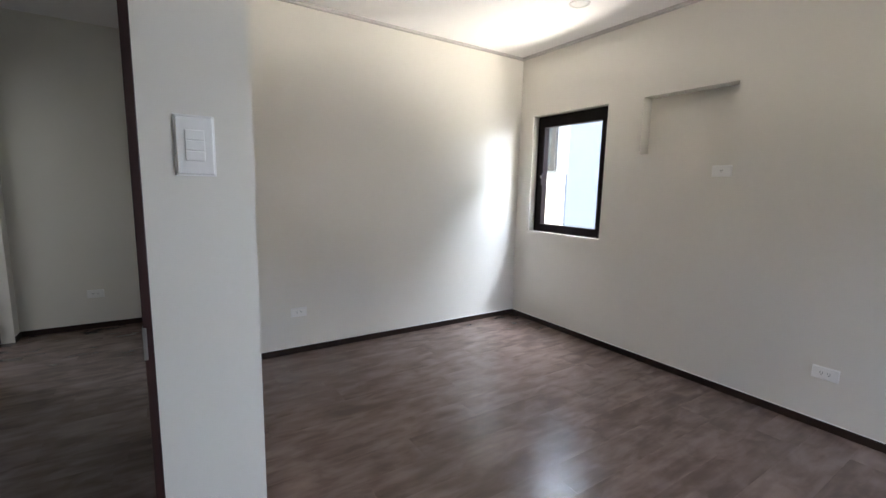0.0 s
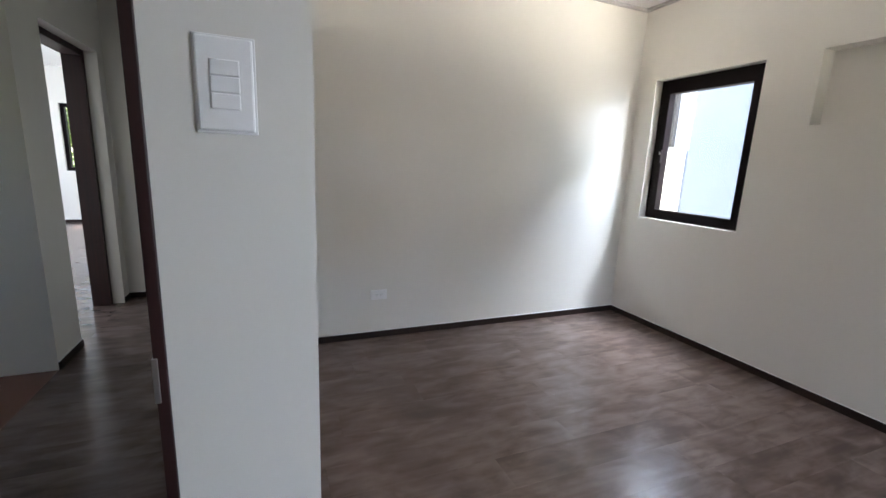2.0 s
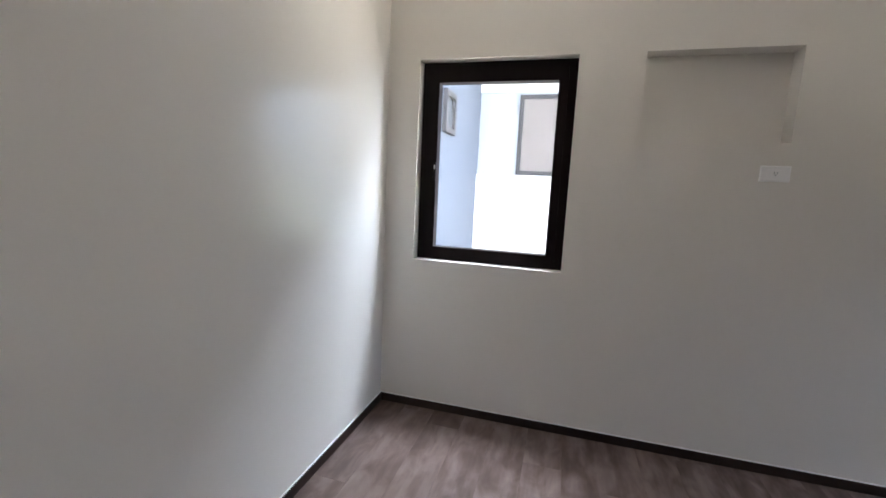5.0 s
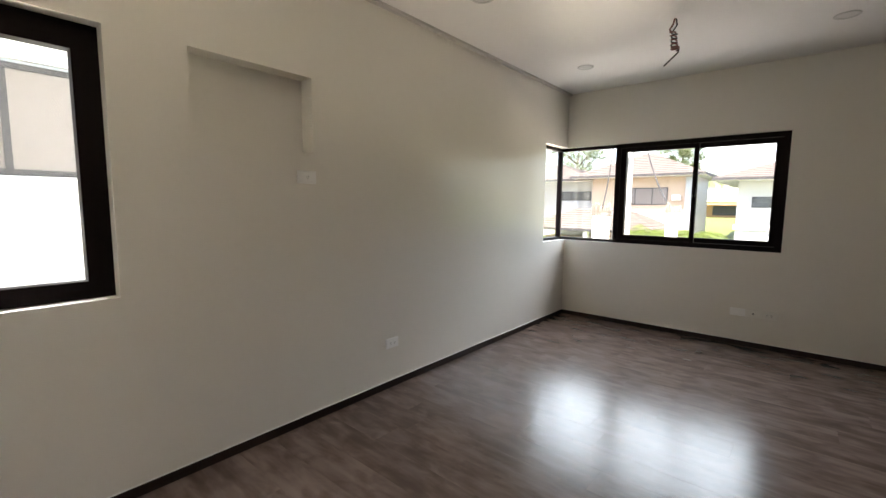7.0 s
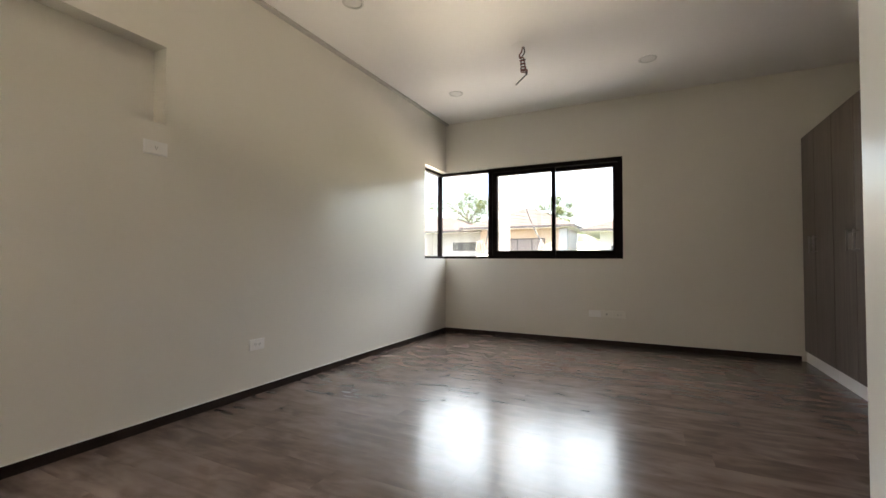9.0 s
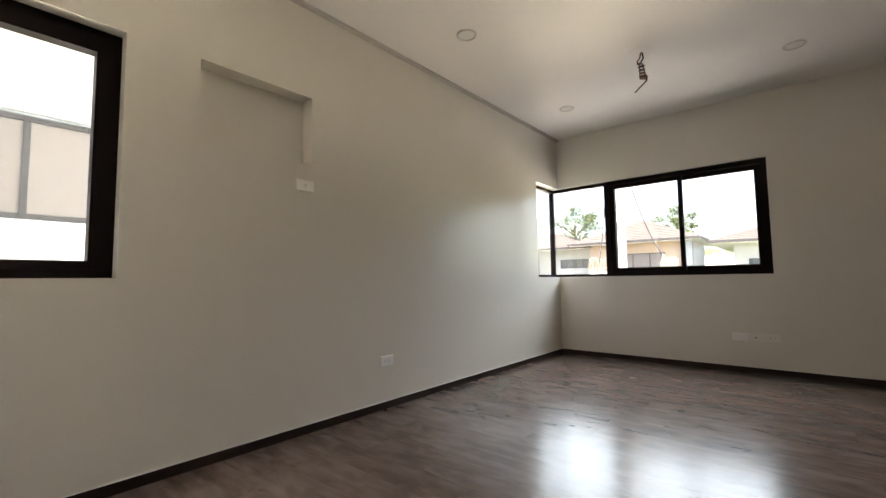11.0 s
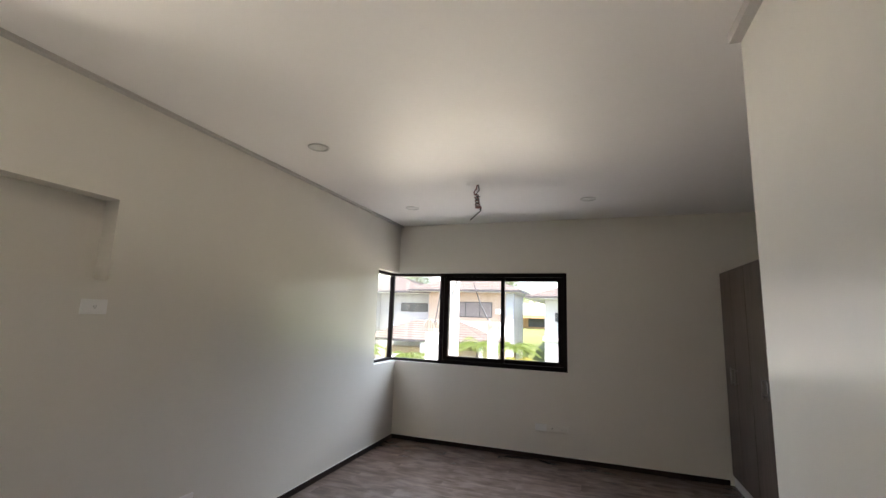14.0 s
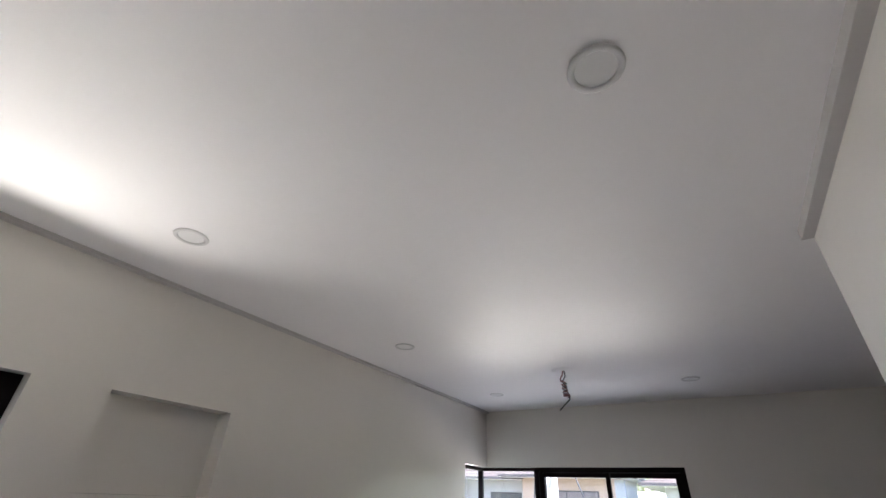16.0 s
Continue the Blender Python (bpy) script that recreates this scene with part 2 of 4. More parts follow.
def tube(bm, points, r, sides=8, r_end=None):
    """A round bar along points."""
    pts = [Vector(p) for p in points]
    rings = []
    side = None
    for i, p in enumerate(pts):
        d = (pts[min(i + 1, len(pts) - 1)] - pts[max(i - 1, 0)]).normalized()
        ref = side if side is not None else (Vector((0, 0, 1)) if abs(d.z) < 0.9 else Vector((1, 0, 0)))
        u = (ref - d * ref.dot(d)).normalized()
        side = u
        v = d.cross(u)
        rad = r + ((r_end if r_end is not None else r) - r) * i / max(1, len(pts) - 1)
        rings.append([bm.verts.new(p + (u * math.cos(a) + v * math.sin(a)) * rad) for a in (2 * math.pi * k / sides for k in range(sides))])
    for a, b in zip(rings, rings[1:]):
        for k in range(sides):
            f = bm.faces.new((a[k], a[(k + 1) % sides], b[(k + 1) % sides], b[k]))
            f.smooth = True
    bm.faces.new(rings[0][::-1])
    bm.faces.new(rings[-1])


def disc_ring(bm, profile, sides=40):
    """A turned shape about z from (radius, height) pairs."""
    rings = [[bm.verts.new((r * math.cos(2 * math.pi * k / sides), r * math.sin(2 * math.pi * k / sides), z)) for k in range(sides)] for r, z in profile]
    for a, b in zip(rings, rings[1:]):
        for k in range(sides):
            bm.faces.new((a[k], a[(k + 1) % sides], b[(k + 1) % sides], b[k])).smooth = True
    return rings


def slab(bm, axis, a, b, u0, u1, z0, z1, holes=()):
    """A wall from a to b along axis ('x' or 'y' is its thickness), u0..u1 by z0..z1, with openings (u0, u1, z0, z1) right through."""
    us = sorted({u0, u1, *(h for o in holes for h in o[:2] if u0 < h < u1)})
    zs = sorted({z0, z1, *(h for o in holes for h in o[2:] if z0 < h < z1)})
    nu, nz = len(us) - 1, len(zs) - 1

    def solid(i, j):
        if not (0 <= i < nu and 0 <= j < nz):
            return False
        cu, cz = (us[i] + us[i + 1]) / 2, (zs[j] + zs[j + 1]) / 2
        return not any(o[0] < cu < o[1] and o[2] < cz < o[3] for o in holes)

    cache = {}

    def vert(t, u, z):
        key = (t, u, z)
        if key not in cache:
            cache[key] = bm.verts.new((t, u, z) if axis == "x" else (u, t, z))
        return cache[key]

    for i in range(nu):
        for j in range(nz):
            if not solid(i, j):
                continue
            ua, ub, za, zb = us[i], us[i + 1], zs[j], zs[j + 1]
            for t in (a, b):
                bm.faces.new([vert(t, *p) for p in ((ua, za), (ub, za), (ub, zb), (ua, zb))])
            for (di, dj), (p, q) in (((-1, 0), ((ua, za), (ua, zb))), ((1, 0), ((ub, za), (ub, zb))), ((0, -1), ((ua, za), (ub, za))), ((0, 1), ((ua, zb), (ub, zb)))):
                if not solid(i + di, j + dj):
                    bm.faces.new((vert(a, *p), vert(a, *q), vert(b, *q), vert(b, *p)))
    bmesh.ops.recalc_face_normals(bm, faces=bm.faces)


def part(name, bm, mat, parent=None, label="", at=None):
    """Links a bmesh as one mesh object, under a thing or a part."""
    me = bpy.data.meshes.new(name)
    bm.to_mesh(me)
    bm.free()
    me.materials.append(mat)
    ob = new(name, me)
    if at is not None:
        ob.matrix_basis = at
    if parent is not None:
        ob.parent = parent
    if label:
        tagged(ob, label)
    return ob


def empty(name, m, label, category, group="", kind=""):
    ob = new(name)
    ob.empty_display_size = 0.1
    ob.matrix_basis = m
    return tagged(ob, label, category, group, kind)


def bar(name, mat, parent, x0, x1, y0, y1, z0, z1, bevel=0.0, label=""):
    bm = bmesh.new()
    box(bm, x0, x1, y0, y1, z0, z1, bevel)
    return part(name, bm, mat, parent, label)


def structure(name, bm, mat, label, category):
    return tagged(part(name, bm, mat), label, category, "", "structure")


# ---- the plan ----
CEIL = 2.70
TOP = 3.0
LEDGE = 2.665          # height of the wall courses
EAST = 5.615           # wall with the wide window
RETURN = -3.005        # wall beside the door passage
SWITCH = 2.366         # wall with the door and the switch
SOUTH = -4.27
NICHE = 0.11
W1 = (0.190, 1.062, 0.945, 2.10)
W2_Z = (0.94, 2.066)
W2_Y = -2.137
W2_X = 5.045
DOOR_Y = (-4.085, -3.216)
HALL_N, HALL_S, HALL_W = -3.13, -4.31, -1.525
DOOR2_X = (-1.385, -0.42)

bm = bmesh.new()
slab(bm, "y", 0.0, NICHE, -0.15, EAST, -0.1, LEDGE, [W1, (1.384, 2.047, 1.663, 2.10), (W2_X, 9, *W2_Z)])
slab(bm, "y", NICHE, 0.22, -0.15, EAST, -0.1, LEDGE, [W1, (W2_X, 9, *W2_Z)])
slab(bm, "y", 0.0, 0.22, -0.15, EAST, LEDGE, TOP)
structure("wall_north", bm, WALL, "off-white satin painted wall with a shallow recess and window opening", "wall")
bm = bmesh.new()
slab(bm, "x", -0.15, 0.0, RETURN, 0.0, -0.1, LEDGE)
slab(bm, "x", -0.15, 0.0, RETURN, 0.0, LEDGE, TOP)
structure("wall_west", bm, WALL, "plain off-white satin painted wall", "wall")
bm = bmesh.new()
slab(bm, "x", EAST, EAST + 0.2, SOUTH - 0.15, 0.22, -0.1, TOP, [(W2_Y, 9, *W2_Z)])
structure("wall_east", bm, WALL, "off-white painted wall with a wide corner window", "wall")
bm = bmesh.new()
slab(bm, "y", HALL_N, RETURN, -1.7, SWITCH, -0.1, LEDGE)
slab(bm, "y", HALL_N, RETURN, -1.7, SWITCH, LEDGE, TOP)
structure("wall_return", bm, WALL, "off-white satin wall beside the door passage", "wall")
bm = bmesh.new()
slab(bm, "x", SWITCH - 0.12, SWITCH, SOUTH, HALL_N, -0.1, TOP, [(*DOOR_Y, -1, 2.12)])
structure("wall_door", bm, WALL, "off-white wall with the bedroom door opening", "wall")
bm = bmesh.new()
slab(bm, "y", SOUTH - 0.15, SOUTH, SWITCH - 0.12, EAST, -0.1, TOP)
structure("wall_south", bm, WALL, "plain off-white painted wall behind the wardrobes", "wall")
# hall, stair landing and the room beyond
bm = bmesh.new()
slab(bm, "y", HALL_S - 0.22, HALL_S, -6.8, -0.06, -0.1, TOP, [(*DOOR2_X, -1, 2.10)])
structure("wall_hall_south", bm, WALL, "off-white hall wall with a second door opening", "wall")
bm = bmesh.new()
slab(bm, "x", HALL_W - 0.12, HALL_W, HALL_S, HALL_N, -0.1, TOP)
structure("wall_hall_end", bm, WALL, "plain off-white wall at the end of the hall", "wall")
bm = bmesh.new()
slab(bm, "x", -0.18, -0.06, -8.6, HALL_S - 0.22, -0.1, TOP)
structure("wall_landing_west", bm, WALL, "off-white wall beside the stair landing", "wall")
bm = bmesh.new()
slab(bm, "y", -6.95, -6.8, -0.06, 2.4, -0.1, TOP, [(0.8, 1.7, 1.0, 2.1)])
structure("wall_landing_south", bm, WALL, "off-white landing wall with a window opening", "wall")
bm = bmesh.new()
slab(bm, "x", 2.4, 2.52, -6.95, SOUTH - 0.15, -0.1, TOP)
structure("wall_landing_east", bm, WALL, "plain off-white landing wall", "wall")
W3 = (-6.43, -4.95, 0.93, 2.10)
bm = bmesh.new()
slab(bm, "x", -6.86, -6.66, -8.6, HALL_S - 0.22, -0.1, TOP, [W3])
structure("wall_far_room_west", bm, WALL, "off-white wall with a window in the far room", "wall")
# opening never in view, added for the lamp that lights this room
bm = bmesh.new()
slab(bm, "y", -8.6, -8.45, -6.66, -0.18, -0.1, TOP, [(-4.6, -2.4, 0.9, 2.2)])
structure("wall_far_room_south", bm, WALL, "off-white wall of the far room", "wall")

bm = bmesh.new()
box(bm, 0.0, EAST, SOUTH, 0.0, CEIL, CEIL + 0.06)
structure("ceiling", bm, CEILING, "flat white painted bedroom ceiling", "ceiling")
bm = bmesh.new()
box(bm, -6.66, 2.4, -8.45, HALL_N, CEIL + 0.002, CEIL + 0.06)
structure("ceiling_hall", bm, CEILING, "flat white painted hall ceiling", "ceiling")
bm = bmesh.new()
box(bm, -7.0, EAST + 0.2, -8.7, 0.22, TOP, TOP + 0.12)
structure("roof_slab", bm, CONCRETE, "concrete roof slab closing the house", "roof")
bm = bmesh.new()
box(bm, -6.66, -0.06, -8.45, HALL_S, -0.1, -0.003)
structure("floor_far_room", bm, LAMINATE, "grey-brown laminate floor of the far room", "floor")
bm = bmesh.new()
box(bm, -0.06, 2.4, -6.8, HALL_S, -0.1, -0.002)
structure("floor_landing", bm, REDFLOOR, "red-brown tiled stair landing", "floor")


# slim strips in a grey darker than the wall and ceiling
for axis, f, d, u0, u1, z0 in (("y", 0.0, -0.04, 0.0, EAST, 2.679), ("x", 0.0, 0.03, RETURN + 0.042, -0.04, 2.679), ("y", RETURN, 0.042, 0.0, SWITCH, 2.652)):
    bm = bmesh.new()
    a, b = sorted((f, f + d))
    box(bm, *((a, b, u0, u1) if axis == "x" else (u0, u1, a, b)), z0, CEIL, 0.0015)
    structure("ceiling_trim", bm, TRIM, "slim grey strip between wall and ceiling, darker than both", "trim")


def skirting(name, runs):
    """Dark skirting boards with a thin white caulk line; runs are (axis, face, side, u0, u1)."""
    ob = None
    for axis, f, s, u0, u1 in runs:
        bm = bmesh.new()
        a, b = sorted((f, f + 0.013 * s))
        box(bm, *((a, b, u0, u1) if axis == "x" else (u0, u1, a, b)), 0.0, 0.050, 0.002)
        ob = tagged(part("baseboard", bm, SKIRT), "dark brown skirting board along the wall foot", "baseboard", "", "structure")
        bm = bmesh.new()
        a, b = sorted((f, f + 0.006 * s))
        box(bm, *((a, b, u0, u1) if axis == "x" else (u0, u1, a, b)), 0.050, 0.054, 0)
        part("caulk_line", bm, CAULK, ob, "thin white caulk bead")


skirting("baseboard", [
    ("y", 0.0, -1, 0.0, EAST), ("x", 0.0, 1, RETURN + 0.013, -0.013), ("x", EAST, -1, -3.64, -0.013),
    ("y", RETURN, 1, 0.0, SWITCH), ("x", SWITCH, 1, DOOR_Y[1] + 0.022, RETURN + 0.013),
    ("x", HALL_W, 1, HALL_S + 0.013, HALL_N), ("y", HALL_S, 1, DOOR2_X[1], -0.06), ("y", HALL_S, 1, HALL_W, DOOR2_X[0]), ("y", HALL_N, -1, HALL_W + 0.013, SWITCH - 0.12),
    ("x", -6.66, 1, -8.4, -4.5)])


# ---- door frames ----
def door_frame(name, axis, a, b, u0, u1, top, label, strike, w):
    """Stained jambs and head lining an opening, with a strike plate."""
    fr = empty(name, pose(0, 0, 0), label, "door frame", "", "structure")

    def piece(n, p, q, z0, z1):
        bm = bmesh.new()
        box(bm, *((a - 0.004, b + 0.004, p, q) if axis == "x" else (p, q, a - 0.004, b + 0.004)), z0, z1, 0.002)
        return part(n, bm, JAMB, fr)

    piece("jamb", u0, u0 + w, 0, top)
    right = piece("jamb", u1 - w, u1, 0, top)
    piece("head", u0 + w, u1 - w, top - w, top)
    if strike:
        bm = bmesh.new()
        box(bm, b - 0.026, b + 0.0062, u1 - w - 0.0015, u1 - w + 0.006, 0.985, 1.055, 0.001)
        part("strike_plate", bm, CHROME, right, "small brushed metal strike plate")
    return fr


door_frame("door_frame_bedroom", "x", SWITCH - 0.12, SWITCH, DOOR_Y[0], DOOR_Y[1], 2.12, "dark mahogany-stained door frame of the bedroom", True, 0.017)
door_frame("door_frame_hall", "y", HALL_S - 0.216, HALL_S - 0.09, *DOOR2_X, 2.10, "dark mahogany-stained door frame off the hall", False, 0.045)


# ---- windows ----
def framed(name, parent, axis, d0, d1, u0, u1, z0, z1, w, mat=ALU, bevel=0.003, label=""):
    """A rectangular frame of four mitred bars as one mesh."""
    bm = bmesh.new()
    slab(bm, axis, d0, d1, u0, u1, z0, z1, [(u0 + w[0], u1 - w[1], z0 + w[2], z1 - w[3])])
    return part(name, bm, mat, parent, label)


def pane(parent, axis, d, u0, u1, z0, z1, mat=GLASS):
    bm = bmesh.new()
    box(bm, *((d - 0.003, d + 0.003, u0, u1) if axis == "x" else (u0, u1, d - 0.003, d + 0.003)), z0, z1)
    ob = part("pane", bm, mat, parent, "clear glass pane")
    ob.visible_shadow = False
    return ob


win = empty("window_1", pose(0, 0, 0), "dark bronze aluminium casement window with clear glass", "window", "", "structure")
fr = framed("window_frame", win, "y", 0.075, 0.155, W1[0], W1[1], W1[2], W1[3], (0.05, 0.05, 0.042, 0.05))
sash = framed("sash", win, "y", 0.061, 0.125, W1[0] + 0.045, W1[1] - 0.045, W1[2] + 0.038, W1[3] - 0.045, (0.058, 0.05, 0.04, 0.068))
pane(sash, "y", 0.10, W1[0] + 0.095, W1[1] - 0.09, W1[2] + 0.07, W1[3] - 0.10)
bm = bmesh.new()
box(bm, W1[0] + 0.092, W1[0] + 0.108, 0.037, 0.061, 1.42, 1.53, 0.004)
part("handle", bm, ALU, sash, "dark casement lever handle")
bm = bmesh.new()
box(bm, W1[0] + 0.096, W1[0] + 0.104, 0.033, 0.037, 1.49, 1.515, 0.001)
part("latch_pin", bm, CHROME, sash, "small bright latch pin")

win = empty("window_2", pose(0, 0, 0), "dark bronze aluminium corner window with sliding sashes", "window", "", "structure")
Z0, Z1 = W2_Z
GX, GY = EAST + 0.085, 0.115
framed("fixed_frame", win, "x", GX - 0.03, GX + 0.03, -0.69, GY + 0.02, Z0, Z1, (0.035, 0.03, 0.03, 0.036))
pane(win, "x", GX, -0.655, GY - 0.01, Z0 + 0.03, Z1 - 0.036)
framed("side_frame", win, "y", GY - 0.03, GY + 0.03, W2_X, GX - 0.03, Z0, Z1, (0.03, 0.012, 0.03, 0.036))
pane(win, "y", GY, W2_X + 0.03, GX - 0.04, Z0 + 0.03, Z1 - 0.036)
slider = framed("sliding_frame", win, "x", EAST + 0.035, EAST + 0.145, W2_Y, -0.575, Z0 - 0.002, Z1 + 0.002, (0.052, 0.055, 0.05, 0.05))
inner = framed("sash", win, "x", EAST + 0.05, EAST + 0.085, -1.405, -0.625, Z0 + 0.045, Z1 - 0.045, (0.045, 0.062, 0.052, 0.05))
pane(inner, "x", EAST + 0.067, -1.365, -0.68, Z0 + 0.09, Z1 - 0.09)
outer = framed("sash", win, "x", EAST + 0.095, EAST + 0.13, W2_Y + 0.05, -1.355, Z0 + 0.045, Z1 - 0.045, (0.058, 0.04, 0.052, 0.05))
pane(outer, "x", EAST + 0.112, W2_Y + 0.10, -1.39, Z0 + 0.09, Z1 - 0.09)
bm = bmesh.new()
box(bm, EAST + 0.028, EAST + 0.05, -1.40, -1.375, 1.46, 1.56, 0.005)
box(bm, EAST + 0.012, EAST + 0.03, -1.395, -1.38, 1.47, 1.50, 0.004)
part("latch", bm, ALU, inner, "dark crescent latch")

win = empty("window_3", pose(0, 0, 0), "dark aluminium window in the far room", "window", "", "structure")
framed("window_frame", win, "x", -6.80, -6.72, W3[0], W3[1], W3[2], W3[3], (0.06, 0.06, 0.06, 0.06))
bar("mullion", ALU, win, -6.79, -6.73, -5.70, -5.65, W3[2] + 0.06, W3[3] - 0.06, 0.003)
pane(win, "x", -6.76, W3[0] + 0.06, -5.70, W3[2] + 0.06, W3[3] - 0.06)
pane(win, "x", -6.76, -5.65, W3[1] - 0.06, W3[2] + 0.06, W3[3] - 0.06)


# ---- wardrobes ----
def wardrobe(x0, x1, seam, label):
    """A two-door unit on a white kick board; handles stand beside the seam."""
    front, top = -3.665, 2.055
    w = empty("wardrobe", pose((x0 + x1) / 2, front, 0), label, "wardrobe", "fitted wardrobes")
    ox, oy = (x0 + x1) / 2, front

    def piece(name, mat, parent, a, b, c, d, z0, z1, bevel=0.0015, lab=""):
        bm = bmesh.new()
        box(bm, a - ox, b - ox, c - oy, d - oy, z0, z1, bevel)
        return part(name, bm, mat, parent, lab)

    piece("body", CABINET, w, x0, x1, SOUTH + 0.01, front - 0.021, 0.095, top - 0.002)
    piece("kick_board", PLASTIC, w, x0, x1, SOUTH + 0.02, front - 0.012, 0.0, 0.095, 0.0, "white kick board")
    for a, b, hx in ((x0 + 0.0015, seam - 0.0018, seam - 0.06), (seam + 0.0018, x1 - 0.0015, seam + 0.06)):
        d = piece("door", CABINET, w, a, b, front - 0.019, front, 0.099, top)
        bm = bmesh.new()
        tube(bm, [(hx - ox, 0.028, 0.985), (hx - ox, 0.028, 1.135)], 0.006, 10)
        for z in (1.0, 1.12):
            tube(bm, [(hx - ox, -0.002, z), (hx - ox, 0.028, z)], 0.005, 8)
        part("handle", bm, CHROME, d, "brushed metal bar handle")
    return w


wardrobe(4.875, EAST - 0.004, 5.275, "grey-brown woodgrain fitted wardrobe against the window wall")
wardrobe(4.075, 4.872, 4.475, "grey-brown woodgrain fitted wardrobe with bar handles")
wardrobe(3.275, 4.072, 3.675, "grey-brown woodgrain fitted wardrobe beside the door passage")


# ---- switches and outlets ----
def plate(name, m, upright, gang, label, category, group="", mat=PLASTIC):
    """A wall plate lying in its own xz plane, facing -y; gang: 'blank', 'switch', 'duplex', 'single', 'port'."""
    p = empty(name, m, label, category, group)
    w, h = (0.070, 0.120) if upright else (0.120, 0.070)
    bm = bmesh.new()
    box(bm, -w / 2, w / 2, -0.009, 0, -h / 2, h / 2, 0.003)
    part("cover", bm, mat, p)
    bm = bmesh.new()
    box(bm, -w / 2 - 0.003, w / 2 + 0.003, -0.004, 0, -h / 2 - 0.003, h / 2 + 0.003, 0.001)
    part("back_box", bm, mat, p)
    if gang == "switch":
        for k in (-1, 0, 1):
            bm = bmesh.new()
            box(bm, -0.018, 0.018, -0.0125, -0.006, k * 0.0215 - 0.0102, k * 0.0215 + 0.0102, 0.0015)
            part("rocker", bm, PLASTIC, p, "white rocker")
    elif gang != "blank":
        bm = bmesh.new()
        box(bm, -0.036, 0.036, -0.0105, -0.006, -0.019, 0.019, 0.001)
        part("insert", bm, mat, p)
        for c in {"duplex": (-0.017, 0.017), "single": (0.0,), "port": (0.0,)}[gang]:
            bm = bmesh.new()
            if gang == "port":
                box(bm, c - 0.007, c + 0.007, -0.0112, -0.0100, -0.006, 0.006)
            else:
                for s in (-1, 1):
                    box(bm, c + s * 0.006 - 0.0012, c + s * 0.006 + 0.0012, -0.0112, -0.0100, -0.001, 0.008)
                box(bm, c - 0.002, c + 0.002, -0.0112, -0.0100, -0.009, -0.005)
            part("slots", bm, PLASTIC_GREY, p, "dark slots")
    return p


plate("light_switch", pose(SWITCH, -3.119, 1.435, 0, 0, 90), True, "switch", "white triple rocker light switch on the wall end", "light switch")
plate("wall_outlet", pose(2.680, 0, 0.337), False, "duplex", "white double wall outlet above the skirting", "outlet", "bedroom outlets")
plate("wall_outlet", pose(0, -2.327, 0.342, 0, 0, 90), False, "duplex", "white double wall outlet on the plain wall", "outlet", "bedroom outlets")
plate("wall_outlet", pose(HALL_W, -3.775, 0.325, 0, 0, 90), False, "duplex", "white double wall outlet at the hall end", "outlet")
plate("aircon_outlet", pose(2.000, 0, 1.520), False, "single", "white single outlet below the wall recess", "outlet")
plate("blank_plate", pose(EAST, -1.842, 0.333, 0, 0, -90), False, "blank", "white blank wall plate under the corner window", "wall plate", "plates under the window", PLASTIC)
plate("data_outlet", pose(EAST, -1.968, 0.333, 0, 0, -90), False, "port", "white data outlet plate under the corner window", "outlet", "plates under the window", PLASTIC_AGED)
plate("blank_plate", pose(EAST, -2.094, 0.333, 0, 0, -90), False, "duplex", "white outlet plate under the corner window", "outlet", "plates under the window", PLASTIC_AGED)


# ---- ceiling fittings ----
def downlight(x, y):
    d = empty("downlight", pose(x, y, CEIL), "unlit round white recessed downlight with a metal ring", "ceiling light", "ceiling downlights")
    bm = bmesh.new()
    disc_ring(bm, [(0.076, 0.0), (0.075, -0.004), (0.070, -0.0065), (0.060, -0.006), (0.056, -0.003), (0.0555, 0.0)])
    part("ring", bm, TRIM_RING, d, "grey-white trim ring")
    bm = bmesh.new()
    rings = disc_ring(bm, [(0.0555, -0.0015), (0.03, -0.0022), (0.004, -0.0024)])
    bm.faces.new(rings[-1])
    part("diffuser", bm, DIFFUSER, d, "unlit frosted diffuser")
    return d


first = downlight(1.20, -0.60)
for x, y in ((2.952, -0.581), (4.72, -0.553), (4.75, -2.40), (1.203, -2.43)):
    copy_thing(first, pose(x, y, CEIL, 0, 0, 40 * x))

wire = empty("hanging_cable", pose(4.057, -1.472, CEIL), "bare twisted electrical cable hanging from the ceiling", "cable")
bm = bmesh.new()
disc_ring(bm, [(0.10, 0.0), (0.085, -0.004), (0.04, -0.007), (0.008, -0.006)], 24)
part("plaster_patch", bm, CEILING, wire, "rough plaster patch")
bm = bmesh.new()
tube(bm, [(0, 0, 0.01), (0.004, 0.012, -0.04), (-0.008, 0.03, -0.075), (-0.004, 0.02, -0.10)], 0.006)
coil = [(-0.004 + 0.020 * math.cos(a * 0.9) - 0.02 * a / 30, 0.012 + 0.018 * math.sin(a * 0.9) - 0.0009 * a, -0.085 - 0.0042 * a) for a in range(0, 31)]
tube(bm, coil, 0.0055)
part("strand", bm, COPPER, wire, "red-brown insulated strand")
bm = bmesh.new()
coil = [(0.002 + 0.017 * math.sin(a * 1.1), 0.0 + 0.020 * math.cos(a * 1.1), -0.10 - 0.0050 * a) for a in range(0, 22)]
tube(bm, [(0.004, -0.004, 0.01), (0.01, -0.012, -0.05)] + coil + [(-0.012, -0.030, -0.215), (-0.010, -0.036, -0.245), (-0.03, 0.0, -0.285), (-0.05, 0.045, -0.335)], 0.0055)
part("strand", bm, BLACKWIRE, wire, "dark insulated strand")
bm = bmesh.new()
